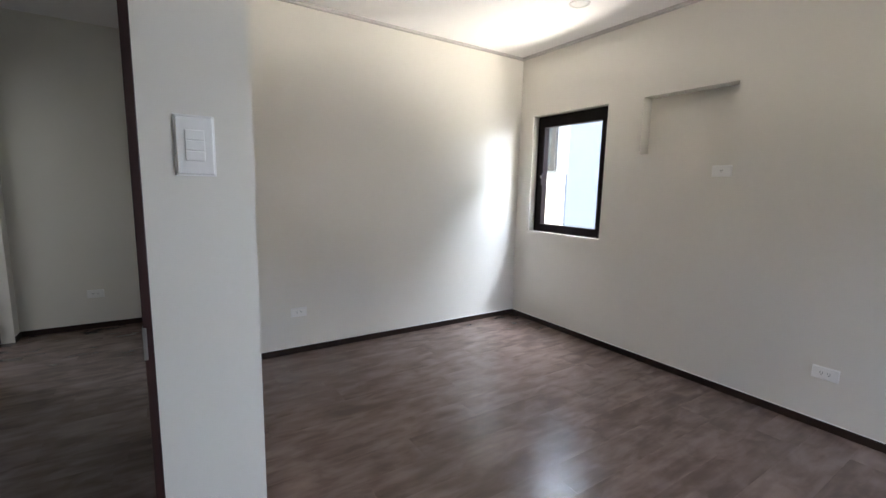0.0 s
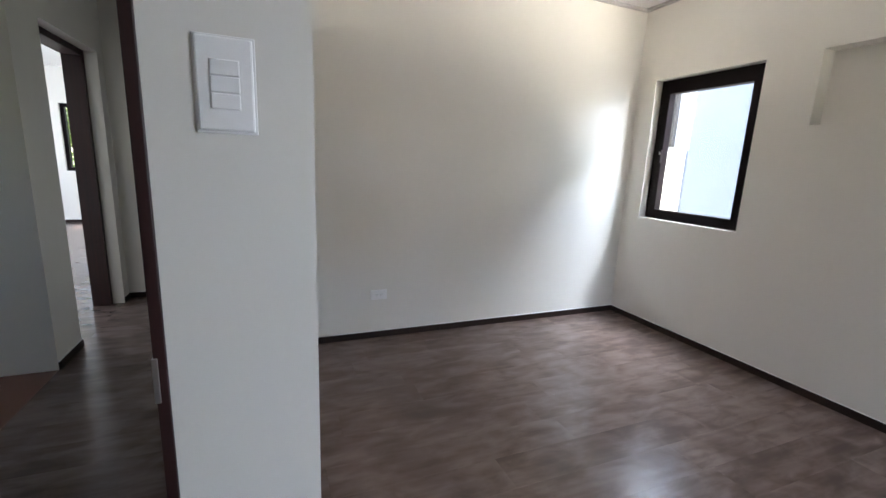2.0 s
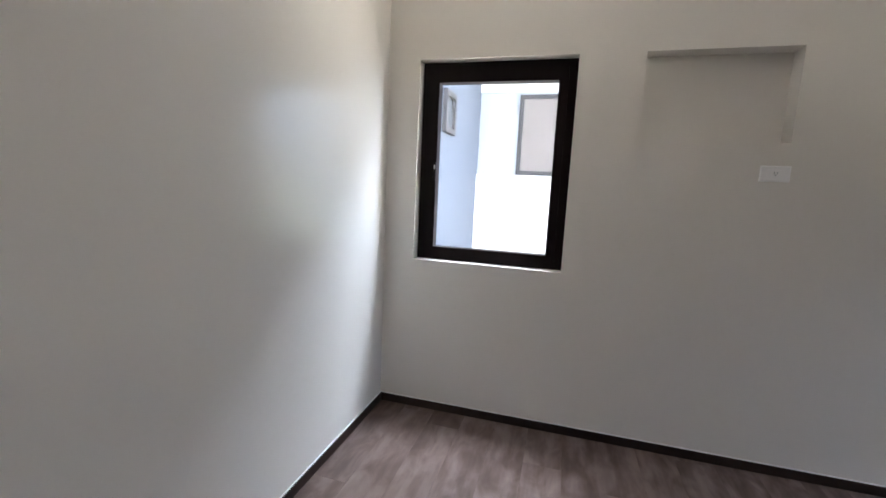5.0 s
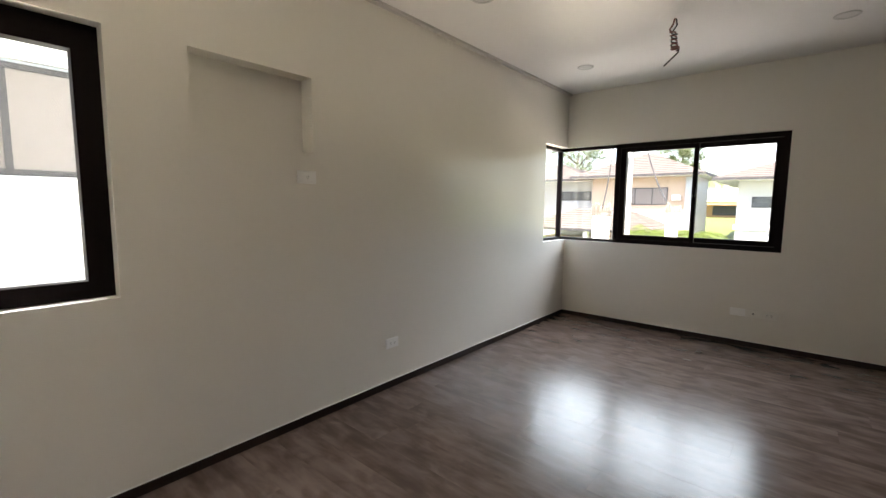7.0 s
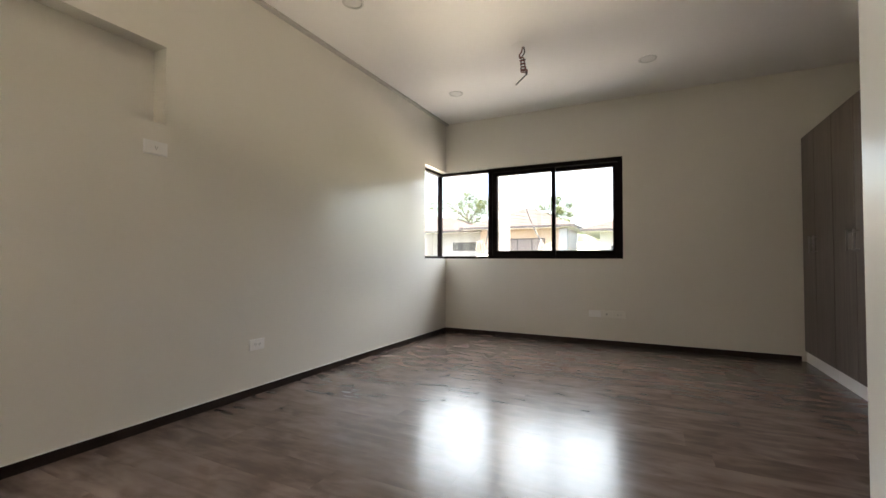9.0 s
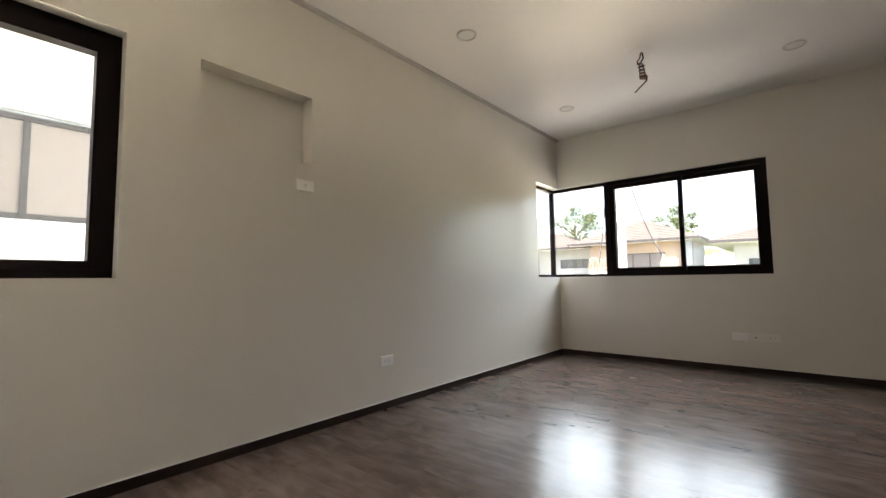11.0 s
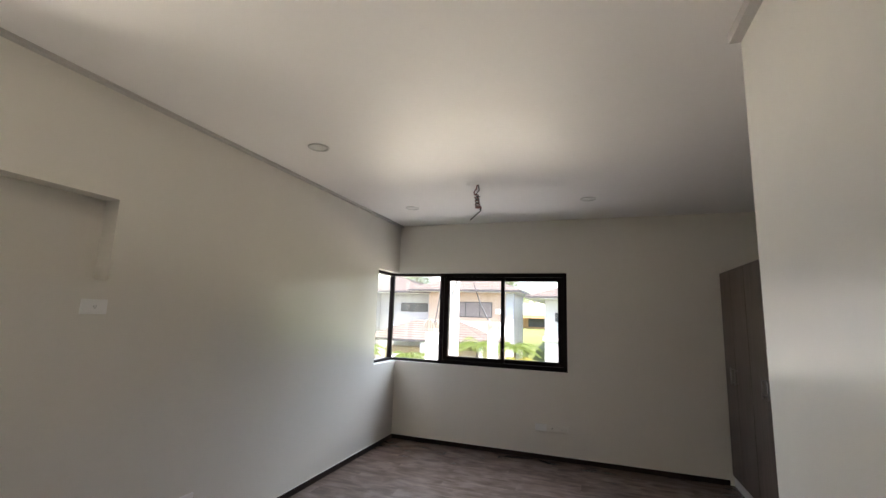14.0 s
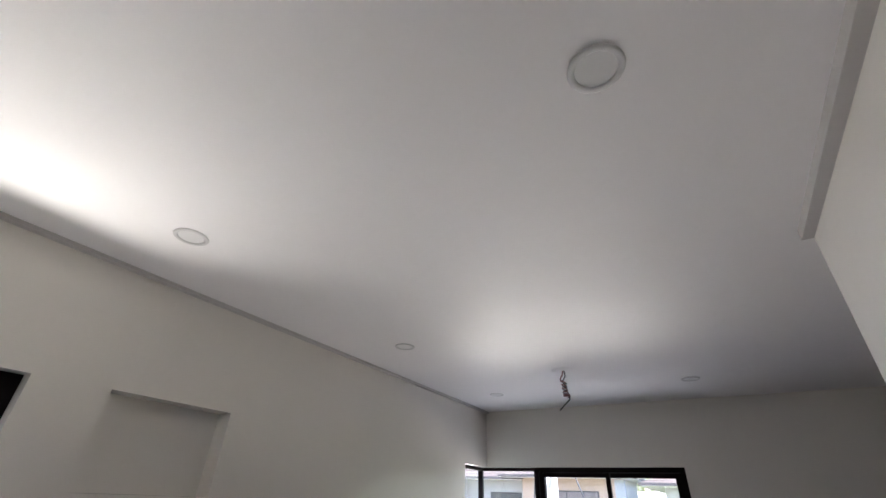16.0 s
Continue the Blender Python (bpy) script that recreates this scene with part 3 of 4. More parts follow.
ring = [(-0.008 + 0.026 * math.cos(a * 0.5), -0.012 + 0.026 * math.sin(a * 0.5), -0.20 - 0.001 * a) for a in range(0, 26)]
tube(bm, ring, 0.005)
part("loop", bm, COPPER, wire, "loop of red-brown strand")


# ---- outdoors ----
GROUND = -3.2


def ground_height(x, y):
    steps = ((32, GROUND), (38, -1.15), (45, -0.4), (60, 0.05), (90, 0.3))
    if x <= steps[0][0]:
        return GROUND
    for (a, p), (b, q) in zip(steps, steps[1:]):
        if x <= b:
            return p + (q - p) * (x - a) / (b - a)
    return steps[-1][1]


bm = bmesh.new()
gx = [-3000, -400, -60, 0, 14, 26, 32, 35, 38, 41, 45, 52, 60, 90, 400, 3000]
gy = [-3000, -400, -60, -25, -10, 0, 10, 25, 60, 400, 3000]
grid = [[bm.verts.new((x, y, ground_height(x, y))) for y in gy] for x in gx]
for i in range(len(gx) - 1):
    for j in range(len(gy) - 1):
        bm.faces.new((grid[i][j], grid[i + 1][j], grid[i + 1][j + 1], grid[i][j + 1]))
structure("ground", bm, GRASS, "sunlit green lawn rising beyond the houses", "lawn")
bm = bmesh.new()
box(bm, 14, 22, -60, 60, GROUND - 0.1, GROUND + 0.01)
structure("road", bm, ASPHALT, "grey asphalt street between the houses", "road")
bm = bmesh.new()
box(bm, 22, 23.4, -60, 60, GROUND - 0.1, GROUND + 0.15, 0.02)
structure("pavement", bm, PAVING, "pale concrete pavement with a raised kerb", "pavement")


# unseen paving, added so light bounced indoors is neutral and not green
bm = bmesh.new()
box(bm, 5.9, 14, -30, 30, GROUND - 0.1, GROUND + 0.02)
structure("bounce_paving", bm, PAVING, "pale paving beside the house, out of view, added for neutral bounced light", "paving")


def hip_roof(parent, x0, x1, y0, y1, z, rise, name="roof"):
    """A hipped roof of overlapping courses, with a fascia and a soffit."""
    half = min(x1 - x0, y1 - y0) / 2
    n = max(6, int(half / 0.33))
    bm = bmesh.new()

    def rect(inset, h):
        i = min(inset, half - 0.01)
        return [bm.verts.new(p) for p in ((x0 + i, y0 + i, h), (x1 - i, y0 + i, h), (x1 - i, y1 - i, h), (x0 + i, y1 - i, h))]

    for k in range(n):
        a, b = half * k / n, half * (k + 1.12) / n
        lo0, lo, hi = rect(a + 0.01, z + rise * k / n - 0.02), rect(a, z + rise * k / n + 0.028), rect(b, z + rise * min(1, (k + 1.0) / n) + 0.006)
        for p, q in ((lo0, lo), (lo, hi)):
            for i in range(4):
                bm.faces.new((p[i], p[(i + 1) % 4], q[(i + 1) % 4], q[i]))
        if k == n - 1:
            bm.faces.new(hi)
    roof = part(name, bm, ROOF, parent, "brown tiled hip roof")
    bm = bmesh.new()
    slab(bm, "x", x0 - 0.02, x0 + 0.02, y0, y1, z - 0.14, z + 0.03)
    slab(bm, "x", x1 - 0.02, x1 + 0.02, y0, y1, z - 0.14, z + 0.03)
    slab(bm, "y", y0 - 0.02, y0 + 0.02, x0 + 0.02, x1 - 0.02, z - 0.14, z + 0.03)
    slab(bm, "y", y1 - 0.02, y1 + 0.02, x0 + 0.02, x1 - 0.02, z - 0.14, z + 0.03)
    part("fascia", bm, FASCIA, roof, "grey fascia board")
    bm = bmesh.new()
    box(bm, x0 + 0.02, x1 - 0.02, y0 + 0.02, y1 - 0.02, z - 0.14, z - 0.06)
    part("soffit", bm, RENDER_WHITE, roof, "pale soffit")
    return roof


def house_window(parent, axis, d, s, u0, u1, z0, z1, bars=(), pane_mat=DARKPANE):
    """A framed window set on a facade at d that faces s."""
    a, b = sorted((d - 0.03 * s, d + 0.05 * s))
    w = framed("window", parent, axis, a, b, u0, u1, z0, z1, (0.06, 0.06, 0.06, 0.06), FASCIA, 0, "dark framed window")
    bm = bmesh.new()
    a, b = sorted((d + 0.005 * s, d + 0.02 * s))
    box(bm, *((a, b, u0 + 0.05, u1 - 0.05) if axis == "x" else (u0 + 0.05, u1 - 0.05, a, b)), z0 + 0.05, z1 - 0.05)
    part("pane", bm, pane_mat, w, "tinted pane")
    for u in bars:
        bm = bmesh.new()
        a, b = sorted((d + 0.02 * s, d + 0.045 * s))
        box(bm, *((a, b, u - 0.03, u + 0.03) if axis == "x" else (u - 0.03, u + 0.03, a, b)), z0 + 0.06, z1 - 0.06)
        part("mullion", bm, FASCIA, w)
    return w


def block(parent, name, mat, x0, x1, y0, y1, z0, z1, label=""):
    bm = bmesh.new()
    box(bm, x0, x1, y0, y1, z0, z1)
    return part(name, bm, mat, parent, label)


# house across the street
h = empty("house", pose(0, 0, 0), "two-storey house with peach and white walls and brown hip roofs", "house")
block(h, "wall", RENDER_PEACH, 31.6, 36.5, 3.2, 9.7, GROUND, 3.3, "peach rendered wall")
block(h, "wall", RENDER_WHITE, 31.66, 36.4, 3.12, 3.2, GROUND, 3.3, "white rendered end wall")
block(h, "wall", RENDER_GREY, 33.0, 40, 9.7, 14.6, GROUND, 3.3, "white rendered wall")
block(h, "wall", RENDER_GREY, 31.4, 39, 14.6, 19.5, GROUND, 3.3, "white rendered wing")
block(h, "wall", RENDER_WHITE, 31.55, 31.75, 3.22, 9.68, 0.1, 1.15, "white band below the upper window")
hip_roof(h, 30.5, 38.6, 2.4, 11.0, 3.45, 1.75)
hip_roof(h, 31.5, 41, 9.6, 20.6, 3.35, 1.6)
house_window(h, "x", 31.6, -1, 4.65, 7.9, 1.45, 2.6, (5.6, 6.7), CURTAIN)
house_window(h, "x", 33.0, -1, 10.3, 12.7, 1.75, 2.45, (11.05, 11.9))
house_window(h, "x", 31.4, -1, 15.8, 17.5, 1.2, 2.5, (16.6,))
block(h, "carport_wall", RENDER_PEACH, 30.2, 31.6, 4.2, 12.6, GROUND, -0.9, "peach carport wall")
hip_roof(h, 27.4, 33.4, 3.9, 13.2, -0.15, 1.3)
for y in (4.4, 8.4, 12.7):
    block(h, "carport_post", RENDER_WHITE, 27.7, 28.0, y, y + 0.3, GROUND, -0.25)
block(h, "pier", RENDER_BLUE, 31.35, 31.65, 3.02, 3.6, GROUND, 3.25, "grey rendered corner pier")
bm = bmesh.new()
box(bm, 31.25, 31.6, 3.85, 4.35, 1.75, 2.1, 0.03)
part("aircon_box", bm, PLASTIC, h, "white air conditioner box")

h = empty("house", pose(0, 0, 0), "white two-storey house with a brown hip roof", "house")
block(h, "wall", RENDER_GREY, 30.6, 40, -9.0, 0.75, GROUND, 2.9, "white rendered wall")
block(h, "ledge", RENDER_WHITE, 30.45, 30.6, -9.0, 0.85, 0.05, 0.35)
hip_roof(h, 29.3, 41, -10.2, 1.9, 3.0, 2.1)
house_window(h, "x", 30.6, -1, -1.7, 0.05, 1.33, 1.95, (-0.82,))

h = empty("low_building", pose(0, 0, 0), "long low white building with an orange porch", "building")
block(h, "wall", RENDER_ORANGE, 62.5, 70, 2.0, 9.4, 0.0, 1.9, "orange porch wall")
block(h, "parapet", RENDER_WHITE, 60, 70, 1.2, 10.2, 1.95, 3.5, "white flat parapet")
block(h, "porch_beam", RENDER_ORANGE, 60.1, 60.6, 1.3, 10.1, 1.55, 1.95, "orange beam")
for y in (2.4, 6.9, 9.3):
    block(h, "porch_post", RENDER_ORANGE, 60.1, 60.5, y, y + 0.4, 0.0, 1.55)
house_window(h, "x", 62.5, -1, 3.4, 6.4, 0.3, 1.5, (4.4, 5.4))
for y in (4.6, 5.5):
    block(h, "roof_unit", PORCELAIN, 60.3, 60.9, y, y + 0.5, 3.5, 3.9)

# house next door
h = empty("neighbour_house", pose(0, 0, 0), "white neighbouring house with dark framed windows", "house")
# side wall's shade comes from its dark colour
block(h, "wall", RENDER_WING_SHADED, -9, -0.27, 1.08, 9, GROUND, 3.6, "rendered wing, shade on its side put into the dark colour")
# pale grey stands for eave shade above the sunlit white plinth
block(h, "wall", RENDER_BLUE, -0.27, 3.2, 4.0, 9, GROUND, 3.6, "rendered upper wall, eave shade put into its pale grey")
block(h, "plinth_wall", RENDER_WHITE, -0.27, 3.2, 3.93, 4.0, GROUND, 1.62, "white lower wall, slightly proud")
# paler skin over the dark wing, so the front looks lit
block(h, "front_wall", RENDER_BLUE, -9, -0.27, 1.052, 1.08, 1.58, 3.6, "thin pale grey skin, keeps the wing's front lighter than its shaded side")
block(h, "plinth_wall", RENDER_WHITE, -9, -0.30, 1.035, 1.08, GROUND, 1.58, "white lower wall, slightly proud")
block(h, "band", RENDER_WHITE, -0.27, 3.2, 3.95, 4.0, 2.80, 3.6, "white band over the windows")
house_window(h, "y", 4.0, -1, 0.31, 1.75, 1.63, 2.76, (1.06,), CURTAIN)
house_window(h, "x", -0.27, 1, 2.02, 2.42, 1.98, 2.42, ())
house_window(h, "y", 1.052, -1, -1.45, -0.43, 1.62, 2.3, (-0.95,))
# unseen slab reaching over the court to shade the walls under it
block(h, "roof_slab", RENDER_WHITE, -9.3, 3.5, 1.04, 9.3, 3.6, 3.75, "white flat roof slab, out of view, added to shade the walls")


def utility_pole(x, y):
    p = empty("utility_pole", pose(x, y, GROUND), "pale concrete utility pole with a steel mast and cross arm", "utility pole")
    bm = bmesh.new()
    tube(bm, [(0, 0, 0), (0, 0, 7.9)], 0.215, 16, 0.17)
    part("shaft", bm, CONCRETE, p, "pale concrete shaft")
    bm = bmesh.new()
    tube(bm, [(0, -0.02, 7.8), (0, -0.02, 8.8)], 0.05, 10)
    part("mast", bm, STEEL, p, "thin steel mast")
    bm = bmesh.new()
    box(bm, -0.22, -0.14, -0.75, 0.35, 6.35, 6.45, 0.01)
    tube(bm, [(-0.17, -0.05, 5.25), (-0.17, -0.46, 6.36)], 0.045, 8)
    part("cross_arm", bm, STEEL, p, "steel cross arm")
    for yy in (-0.65, -0.35, 0.25):
        bm = bmesh.new()
        disc_ring(bm, [(0.02, 6.45), (0.05, 6.48), (0.03, 6.52), (0.055, 6.55), (0.03, 6.6), (0.012, 6.64)], 12)
        bmesh.ops.translate(bm, verts=bm.verts, vec=(-0.18, yy, 0))
        part("insulator", bm, PORCELAIN, p, "porcelain insulator")
    return p


def cable_post(x, y, w, top, to, label):
    p = empty("cable_post", pose(x, y, GROUND), label, "post", "cable posts")
    hgt = top - GROUND
    bm = bmesh.new()
    box(bm, -w / 2, w / 2, -w / 2, w / 2, 0, hgt, 0.015)
    part("column", bm, RENDER_WHITE, p, "white square column")
    rnd = random.Random(int(x * 10 + y * 100))
    for k in range(7):
        a = rnd.uniform(-0.5, 0.5) * w
        b = (k - 3) / 3 * w * 0.62
        tall = rnd.uniform(0.14, 0.30)
        bm = bmesh.new()
        disc_ring(bm, [(0.02, 0.02), (0.05, 0.05), (0.025, 0.08), (0.055, 0.11), (0.02, tall), (0.03, tall + 0.02), (0.008, tall + 0.04)], 10)
        bmesh.ops.translate(bm, verts=bm.verts, vec=(a * 0.4, b, hgt + 0.02))
        part("insulator", bm, PORCELAIN, p, "weathered porcelain insulator")
    bm = bmesh.new()
    box(bm, -0.05, 0.05, -w * 0.75, w * 0.75, hgt + 0.06, hgt + 0.10, 0.01)
    part("bracket", bm, STEEL, p, "steel bracket")
    c = empty("cable", pose(0, 0, 0), "sagging grey cable from the pole to a post", "cable", "overhead cables")
    a, b = Vector((x, y, top + 0.15)), Vector(to)
    bm = bmesh.new()
    tube(bm, [a.lerp(b, t) - Vector((0, 0, 0.25 * math.sin(math.pi * t))) for t in (i / 14 for i in range(15))], 0.016, 6)
    part("strand", bm, FASCIA, c)
    return p


utility_pole(11.0, 1.02)
cable_post(11.0, 1.5, 0.32, 1.08, (11.0, 1.25, 3.15), "white concrete post topped with insulators")
cable_post(11.2, -0.02, 0.22, 1.12, (11.0, 0.68, 3.15), "white concrete post topped with insulators beside the pole")


# ---- fence ----
f = empty("fence", pose(24.2, 12.5, GROUND), "slatted metal fence before the house across the street", "fence")
for k in range(46):
    bm = bmesh.new() if k == 0 else None
    if k == 0:
        box(bm, -0.03, 0.03, -0.045, 0.045, 0.3, 2.2, 0)
        slat = part("slat", bm, RENDER_GREY, f)
        slat.location = (0, -7.5, 0)
    else:
        o = slat.copy()
        scene.collection.objects.link(o)
        o.location = (0, -7.5 + 0.36 * k, 0)
block(f, "base_wall", RENDER_PEACH, -0.1, 0.1, -7.7, 9.0, 0, 0.3)
for y in (-7.8, -3.6, 0.6, 4.8, 9.0):
    block(f, "pillar", RENDER_WHITE, -0.2, 0.2, y - 0.2, y + 0.2, 0, 2.4)


# ---- parked car ----
def parked_car(x, y, base, turn):
    """A small hatchback: lofted body and cabin, glass, lights and four wheels; its nose points along -x before the turn."""
    c = empty("car", pose(x, y, base, 0, 0, turn), "pale blue parked hatchback between the houses", "car")
    bm = bmesh.new()
    rows = []
    for px, half, low, high in ((-1.95, 0.62, 0.38, 0.62), (-1.8, 0.78, 0.24, 0.74), (-0.9, 0.84, 0.20, 0.92), (0.2, 0.85, 0.20, 0.96), (1.3, 0.84, 0.20, 0.98), (1.8, 0.78, 0.26, 0.96), (1.92, 0.68, 0.40, 0.80)):
        rows.append([bm.verts.new((px, s * half * k, z)) for s, k, z in ((-1, 0.96, low), (-1, 1.0, (low + high) / 2), (-1, 0.90, high), (1, 0.90, high), (1, 1.0, (low + high) / 2), (1, 0.96, low))])
    for a, b in zip(rows, rows[1:]):
        for k in range(6):
            bm.faces.new((a[k], a[(k + 1) % 6], b[(k + 1) % 6], b[k])).smooth = True
    bm.faces.new(rows[0])
    bm.faces.new(rows[-1][::-1])
    bmesh.ops.recalc_face_normals(bm, faces=bm.faces)
    part("body", bm, CAR_PAINT, c, "pale blue painted body")
    for name, mat, rise, shrink, label in (("cabin_glass", DARKPANE, 1.36, 1.0, "tinted windows"), ("roof", CAR_PAINT, 1.44, 1.02, "pale blue roof")):
        bm = bmesh.new()
        z0 = 0.92 if name == "cabin_glass" else 1.35
        lo = [bm.verts.new(p) for p in (((-0.85, -0.74, z0), (1.72, -0.72, z0), (1.72, 0.72, z0), (-0.85, 0.74, z0)) if z0 < 1 else ((-0.12, -0.60, z0), (1.45, -0.60, z0), (1.45, 0.60, z0), (-0.12, 0.60, z0)))]
        hi = [bm.verts.new(p) for p in ((-0.05, -0.58 * shrink, rise), (1.36, -0.58 * shrink, rise), (1.36, 0.58 * shrink, rise), (-0.05, 0.58 * shrink, rise))]
        for k in range(4):
            bm.faces.new((lo[k], lo[(k + 1) % 4], hi[(k + 1) % 4], hi[k]))
        bm.faces.new(hi)
        bm.faces.new(lo[::-1])
        part(name, bm, mat, c, label)
    for s in (-1, 1):
        bm = bmesh.new()
        box(bm, -1.93, -1.80, s * 0.55 - 0.13, s * 0.55 + 0.13, 0.56, 0.68, 0.02)
        part("headlight", bm, PLASTIC, c, "clear headlight")
        for px in (-1.25, 1.2):
            bm = bmesh.new()
            tube(bm, [(px, s * 0.66, 0.30), (px, s * 0.86, 0.30)], 0.30, 20)
            w = part("wheel", bm, FASCIA, c, "black tyre")
            bm = bmesh.new()
            tube(bm, [(px, s * 0.84, 0.30), (px, s * 0.875, 0.30)], 0.18, 14)
            part("rim", bm, STEEL, w, "grey rim")
    return c


CAR_PAINT = material("pale_blue_car_paint", (0.30, 0.40, 0.52), 0.25, vary=0.04, bump=0)
parked_car(28.0, 1.75, GROUND + 0.0, 6)


# ---- planting ----
def leaf_cloud(bm, centre, radius, count, size, rnd, flat=0.8):
    for _ in range(count):
        while True:
            v = Vector((rnd.uniform(-1, 1), rnd.uniform(-1, 1), rnd.uniform(-1, 1)))
            if 0.25 < v.length < 1:
                break
        c = Vector(centre) + Vector((v.x * radius, v.y * radius, v.z * radius * flat))
        q = Euler((rnd.uniform(-0.9, 0.9), rnd.uniform(-0.9, 0.9), rnd.uniform(0, 6.3))).to_matrix()
        s = size * rnd.uniform(0.6, 1.4)
        pts = [q @ Vector(p) * s + c for p in ((-0.5, 0, 0), (0, -0.28, 0.06), (0.55, 0, 0), (0, 0.28, 0.06))]
        bm.faces.new([bm.verts.new(p) for p in pts])


def tree(x, y, base, height, spread, seed, leaf, label, count=240):
    rnd = random.Random(seed)
    t = empty("tree", pose(x, y, base), label, "tree")
    bm = bmesh.new()
    fork = height * 0.45
    tube(bm, [(0, 0, -0.2), (0.05 * spread, 0, fork * 0.5), (0, 0.04 * spread, fork), (0.02, 0, height * 0.9)], 0.035 * height, 9, 0.006 * height)
    tips = []
    for k in range(9):
        a = k * 2.4 + rnd.uniform(-0.4, 0.4)
        z0 = fork * rnd.uniform(0.8, 1.5)
        tip = (math.cos(a) * spread * rnd.uniform(0.45, 0.9), math.sin(a) * spread * rnd.uniform(0.45, 0.9), min(height, z0 + height * rnd.uniform(0.12, 0.35)))
        tube(bm, [(0, 0, z0), (tip[0] * 0.5, tip[1] * 0.5, z0 * 0.35 + tip[2] * 0.65), tip], 0.012 * height, 6, 0.003 * height)
        tips.append(tip)
    part("trunk", bm, BARK, t, "grey-brown trunk and limbs")
    bm = bmesh.new()
    for tip in tips + [(0, 0, height)] * 2 + [(rnd.uniform(-0.6, 0.6) * spread, rnd.uniform(-0.6, 0.6) * spread, height * rnd.uniform(0.6, 0.95)) for _ in range(14)]:
        leaf_cloud(bm, tip, spread * rnd.uniform(0.2, 0.38), count, 0.042 * height ** 0.75, rnd)
    part("crown", bm, leaf, t, "open leafy crown")
    return t


def palm(x, y, base, height, reach, seed, leaf, label):
    rnd = random.Random(seed)
    t = empty("palm", pose(x, y, base), label, "palm")
    bm = bmesh.new()
    tube(bm, [(0, 0, -0.1), (0.05, 0, height * 0.5), (0, 0.03, height)], 0.10, 9, 0.06)
    part("trunk", bm, BARK, t, "ringed trunk")
    for k in range(15):
        a = k * 2.399
        lift = rnd.uniform(0.25, 1.1)
        r = reach * rnd.uniform(0.8, 1.1)
        mid = [Vector((math.cos(a) * r * s, math.sin(a) * r * s, height + r * (lift * s - (0.45 + lift * 0.55) * s * s))) for s in (i / 10 for i in range(11))]
        bm = bmesh.new()
        tube(bm, mid, 0.015, 5, 0.004)
        across = Vector((-math.sin(a), math.cos(a), 0))
        for i in range(1, 11):
            for s in (-1, 1):
                for half in (0.0, 0.25, 0.5, 0.75):
                    p = mid[i - 1].lerp(mid[i], half)
                    ln = r * 0.32 * math.sin(math.pi * (0.15 + 0.8 * (i - 1 + half) / 10))
                    d = (mid[i] - mid[i - 1]).normalized()
                    tip = p + across * s * ln * 0.85 + d * ln * 0.5 - Vector((0, 0, ln * 0.45))
                    m = p.lerp(tip, 0.5)
                    bm.faces.new([bm.verts.new(q) for q in (p, m + d * 0.016, tip, m - d * 0.016)])
        part("frond", bm, leaf, t)
    return t


tree(60, 22.8, 0, 10.8, 4.4, 3, LEAF, "tall airy tree behind the house across the street")
tree(64, 31, 0, 10.2, 5.0, 4, LEAF, "broad green tree behind the white wing")
tree(60, 9.6, 0, 9.4, 2.8, 5, LEAF, "thin green tree behind the peach house")
tree(66, 44, 0, 9.5, 5.0, 11, LEAF, "green tree at the edge of the lawn")
tree(95, 12, 0.3, 6.5, 7.0, 6, LEAF_PALM, "bright green tree beyond the low building")
tree(97, 3, 0.3, 6.8, 7.0, 7, LEAF_PALM, "bright green tree beyond the lawn")
tree(94, -6, 0.3, 7.2, 7.0, 12, LEAF_PALM, "leafy tree beyond the white house")
palm(23.6, 3.6, GROUND, 3.2, 1.7, 8, LEAF_PALM, "green palm beside the carport")
palm(24.5, 1.7, GROUND, 3.1, 1.5, 9, LEAF_PALM, "green palm before the lawn")
palm(22.6, 1.0, GROUND + 0.15, 2.3, 1.5, 19, LEAF_YELLOW, "yellow-green palm on the lawn edge")
palm(22.6, 7.2, GROUND + 0.15, 2.2, 1.5, 10, LEAF_PALM, "low green palm beside the street")
palm(24.9, 11.5, GROUND, 2.4, 1.6, 13, LEAF_PALM, "green palm before the fence")
palm(22.7, 15.5, GROUND + 0.15, 2.3, 1.5, 16, LEAF_YELLOW, "yellow-green palm beside the street")
tree(-16, -8.5, GROUND, 7.5, 3.4, 14, LEAF_PALM, "leafy tree outside the far room", 300)
tree(-15, -5.0, GROUND, 7.0, 3.0, 15, LEAF_PALM, "leafy tree outside the far room window", 300)


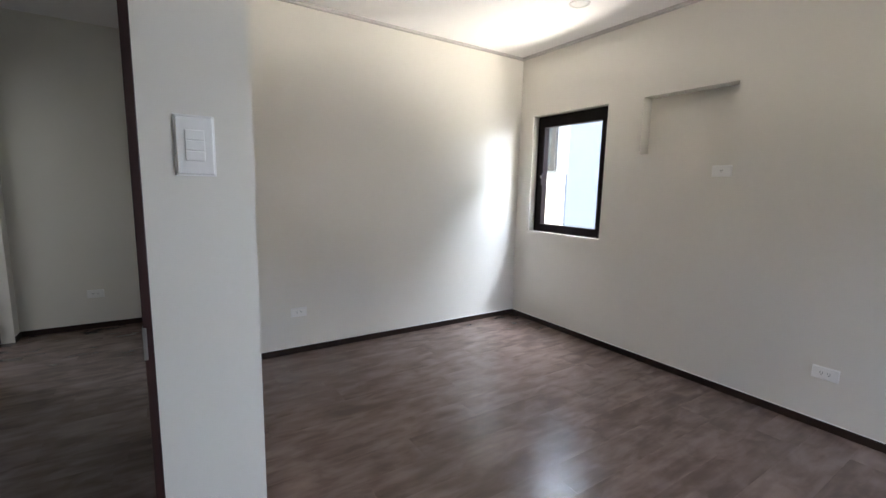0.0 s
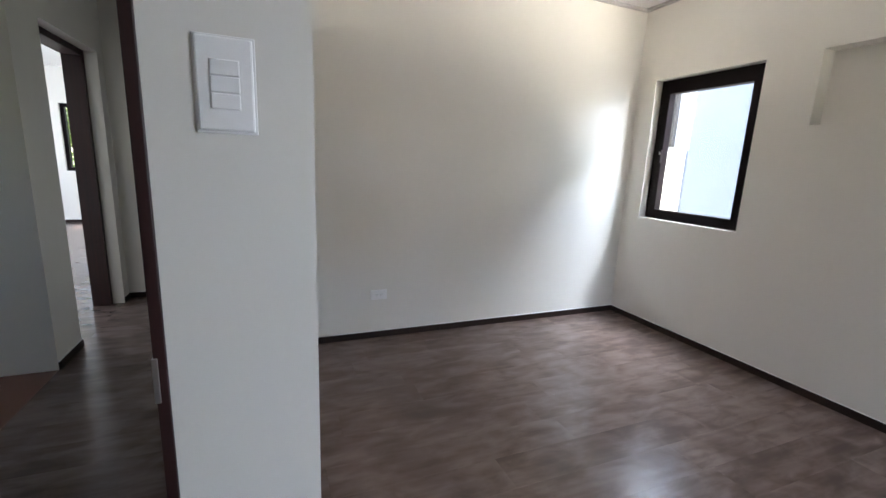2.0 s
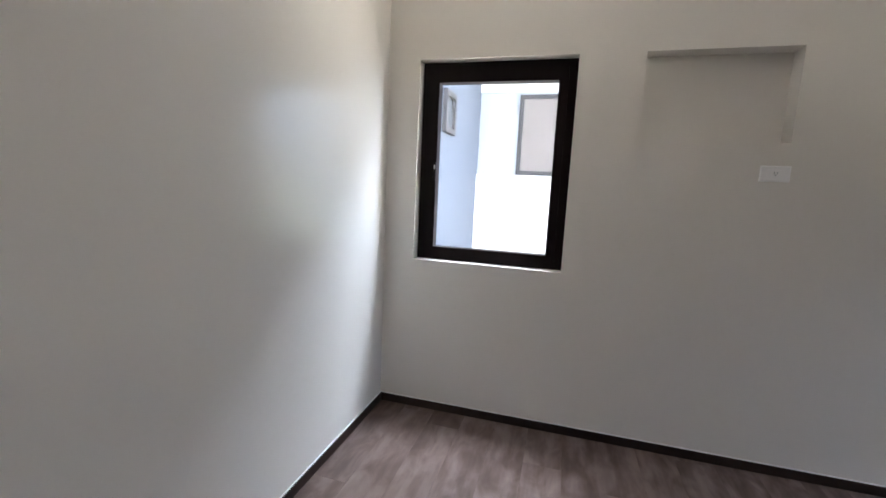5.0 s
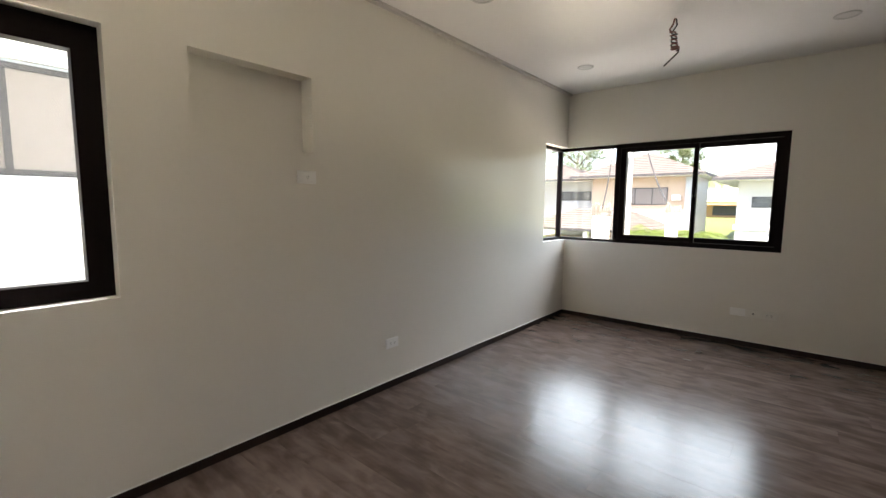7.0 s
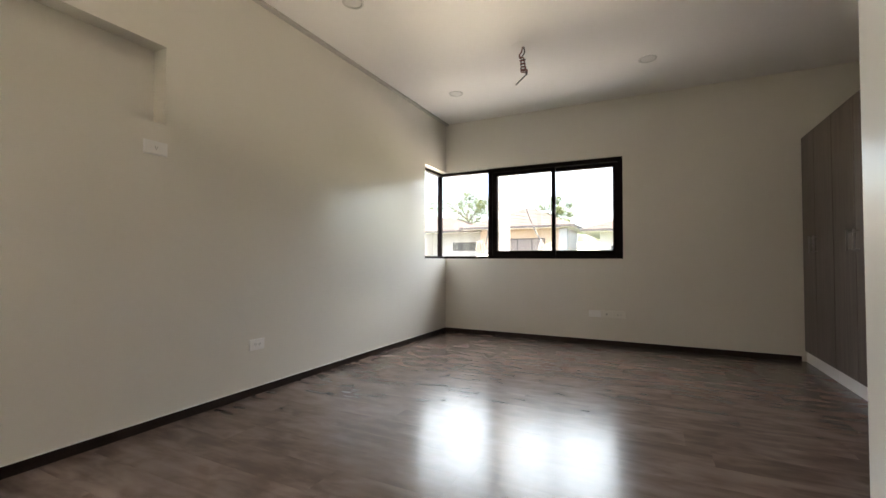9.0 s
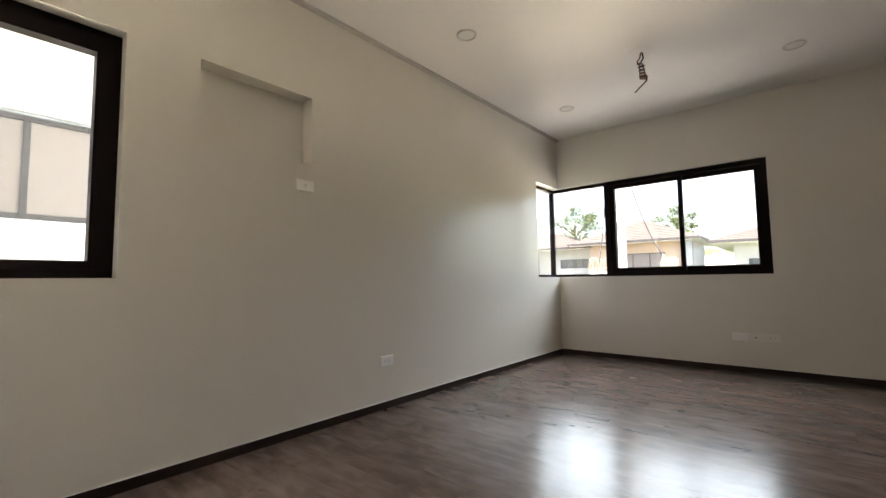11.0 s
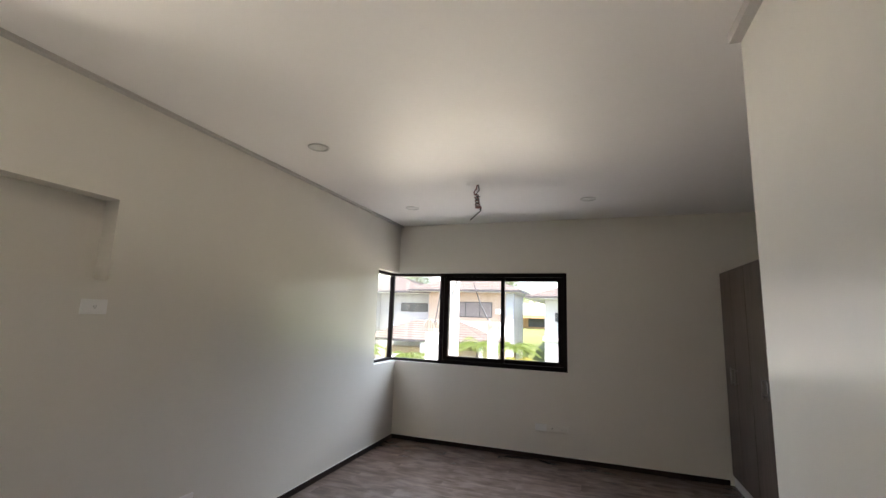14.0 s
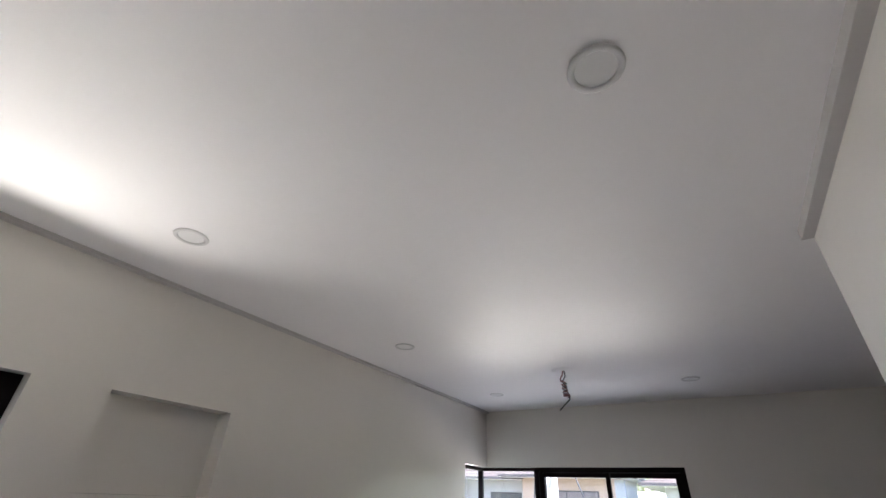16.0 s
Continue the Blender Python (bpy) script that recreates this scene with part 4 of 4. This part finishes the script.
# ---- laminate planks ----
bm = bmesh.new()
box(bm, 0.0, EAST, SOUTH, 0.0, -0.1, -0.010)
floor = structure("floor", bm, SCREED, "grey-brown laminate plank floor with a satin sheen", "floor")
bm = bmesh.new()
box(bm, HALL_W, SWITCH, HALL_S, HALL_N, -0.1, -0.011)
floor_hall = structure("floor_hall", bm, SCREED, "grey-brown laminate plank floor of the hall", "floor")
PW, PL, GAP = 0.193, 1.215, 0.0002
rnd = random.Random(21)


def plank_mesh(w, ln):
    """A plank with eased top edges, centred on its own origin."""
    bm = bmesh.new()
    e = 0.0002
    lo = [bm.verts.new((sx * w / 2, sy * ln / 2, -0.009)) for sx, sy in ((-1, -1), (1, -1), (1, 1), (-1, 1))]
    md = [bm.verts.new((sx * w / 2, sy * ln / 2, -e * 0.6)) for sx, sy in ((-1, -1), (1, -1), (1, 1), (-1, 1))]
    hi = [bm.verts.new((sx * (w / 2 - e), sy * (ln / 2 - e), 0)) for sx, sy in ((-1, -1), (1, -1), (1, 1), (-1, 1))]
    for a, b in ((lo, md), (md, hi)):
        for k in range(4):
            bm.faces.new((a[k], a[(k + 1) % 4], b[(k + 1) % 4], b[k]))
    bm.faces.new(hi)
    me = bpy.data.meshes.new("plank")
    bm.to_mesh(me)
    bm.free()
    me.materials.append(LAMINATE)
    return me


FULL = plank_mesh(PW - GAP, PL - GAP)


def lay(parent, x0, x1, low, y1):
    x = x0
    while x < x1 - 0.01:
        w = min(PW, x1 - x)
        y0 = low(x + w / 2)
        y = y0 - rnd.uniform(0.1, 0.95) * PL
        while y < y1 - 0.01:
            a, b = max(y, y0), min(y + PL, y1)
            if b - a > 0.01:
                whole = b - a > PL - 0.001 and w > PW - 0.001
                o = new("plank", FULL if whole else plank_mesh(w - GAP, b - a - GAP))
                o.matrix_basis = pose(x + w / 2, (a + b) / 2, -0.0004, 0, rnd.uniform(-0.01, 0.01), 0)
                o.parent = parent
            y += PL
        x += PW


lay(floor_hall, HALL_W, SWITCH - 0.06, lambda x: HALL_S, HALL_N + 0.05)
lay(floor, SWITCH - 0.06 - 12 * PW, SWITCH - 0.06 - 0.0001, lambda x: RETURN - 0.06, 0.0)
lay(floor, SWITCH - 0.06, EAST, lambda x: SOUTH, 0.0)
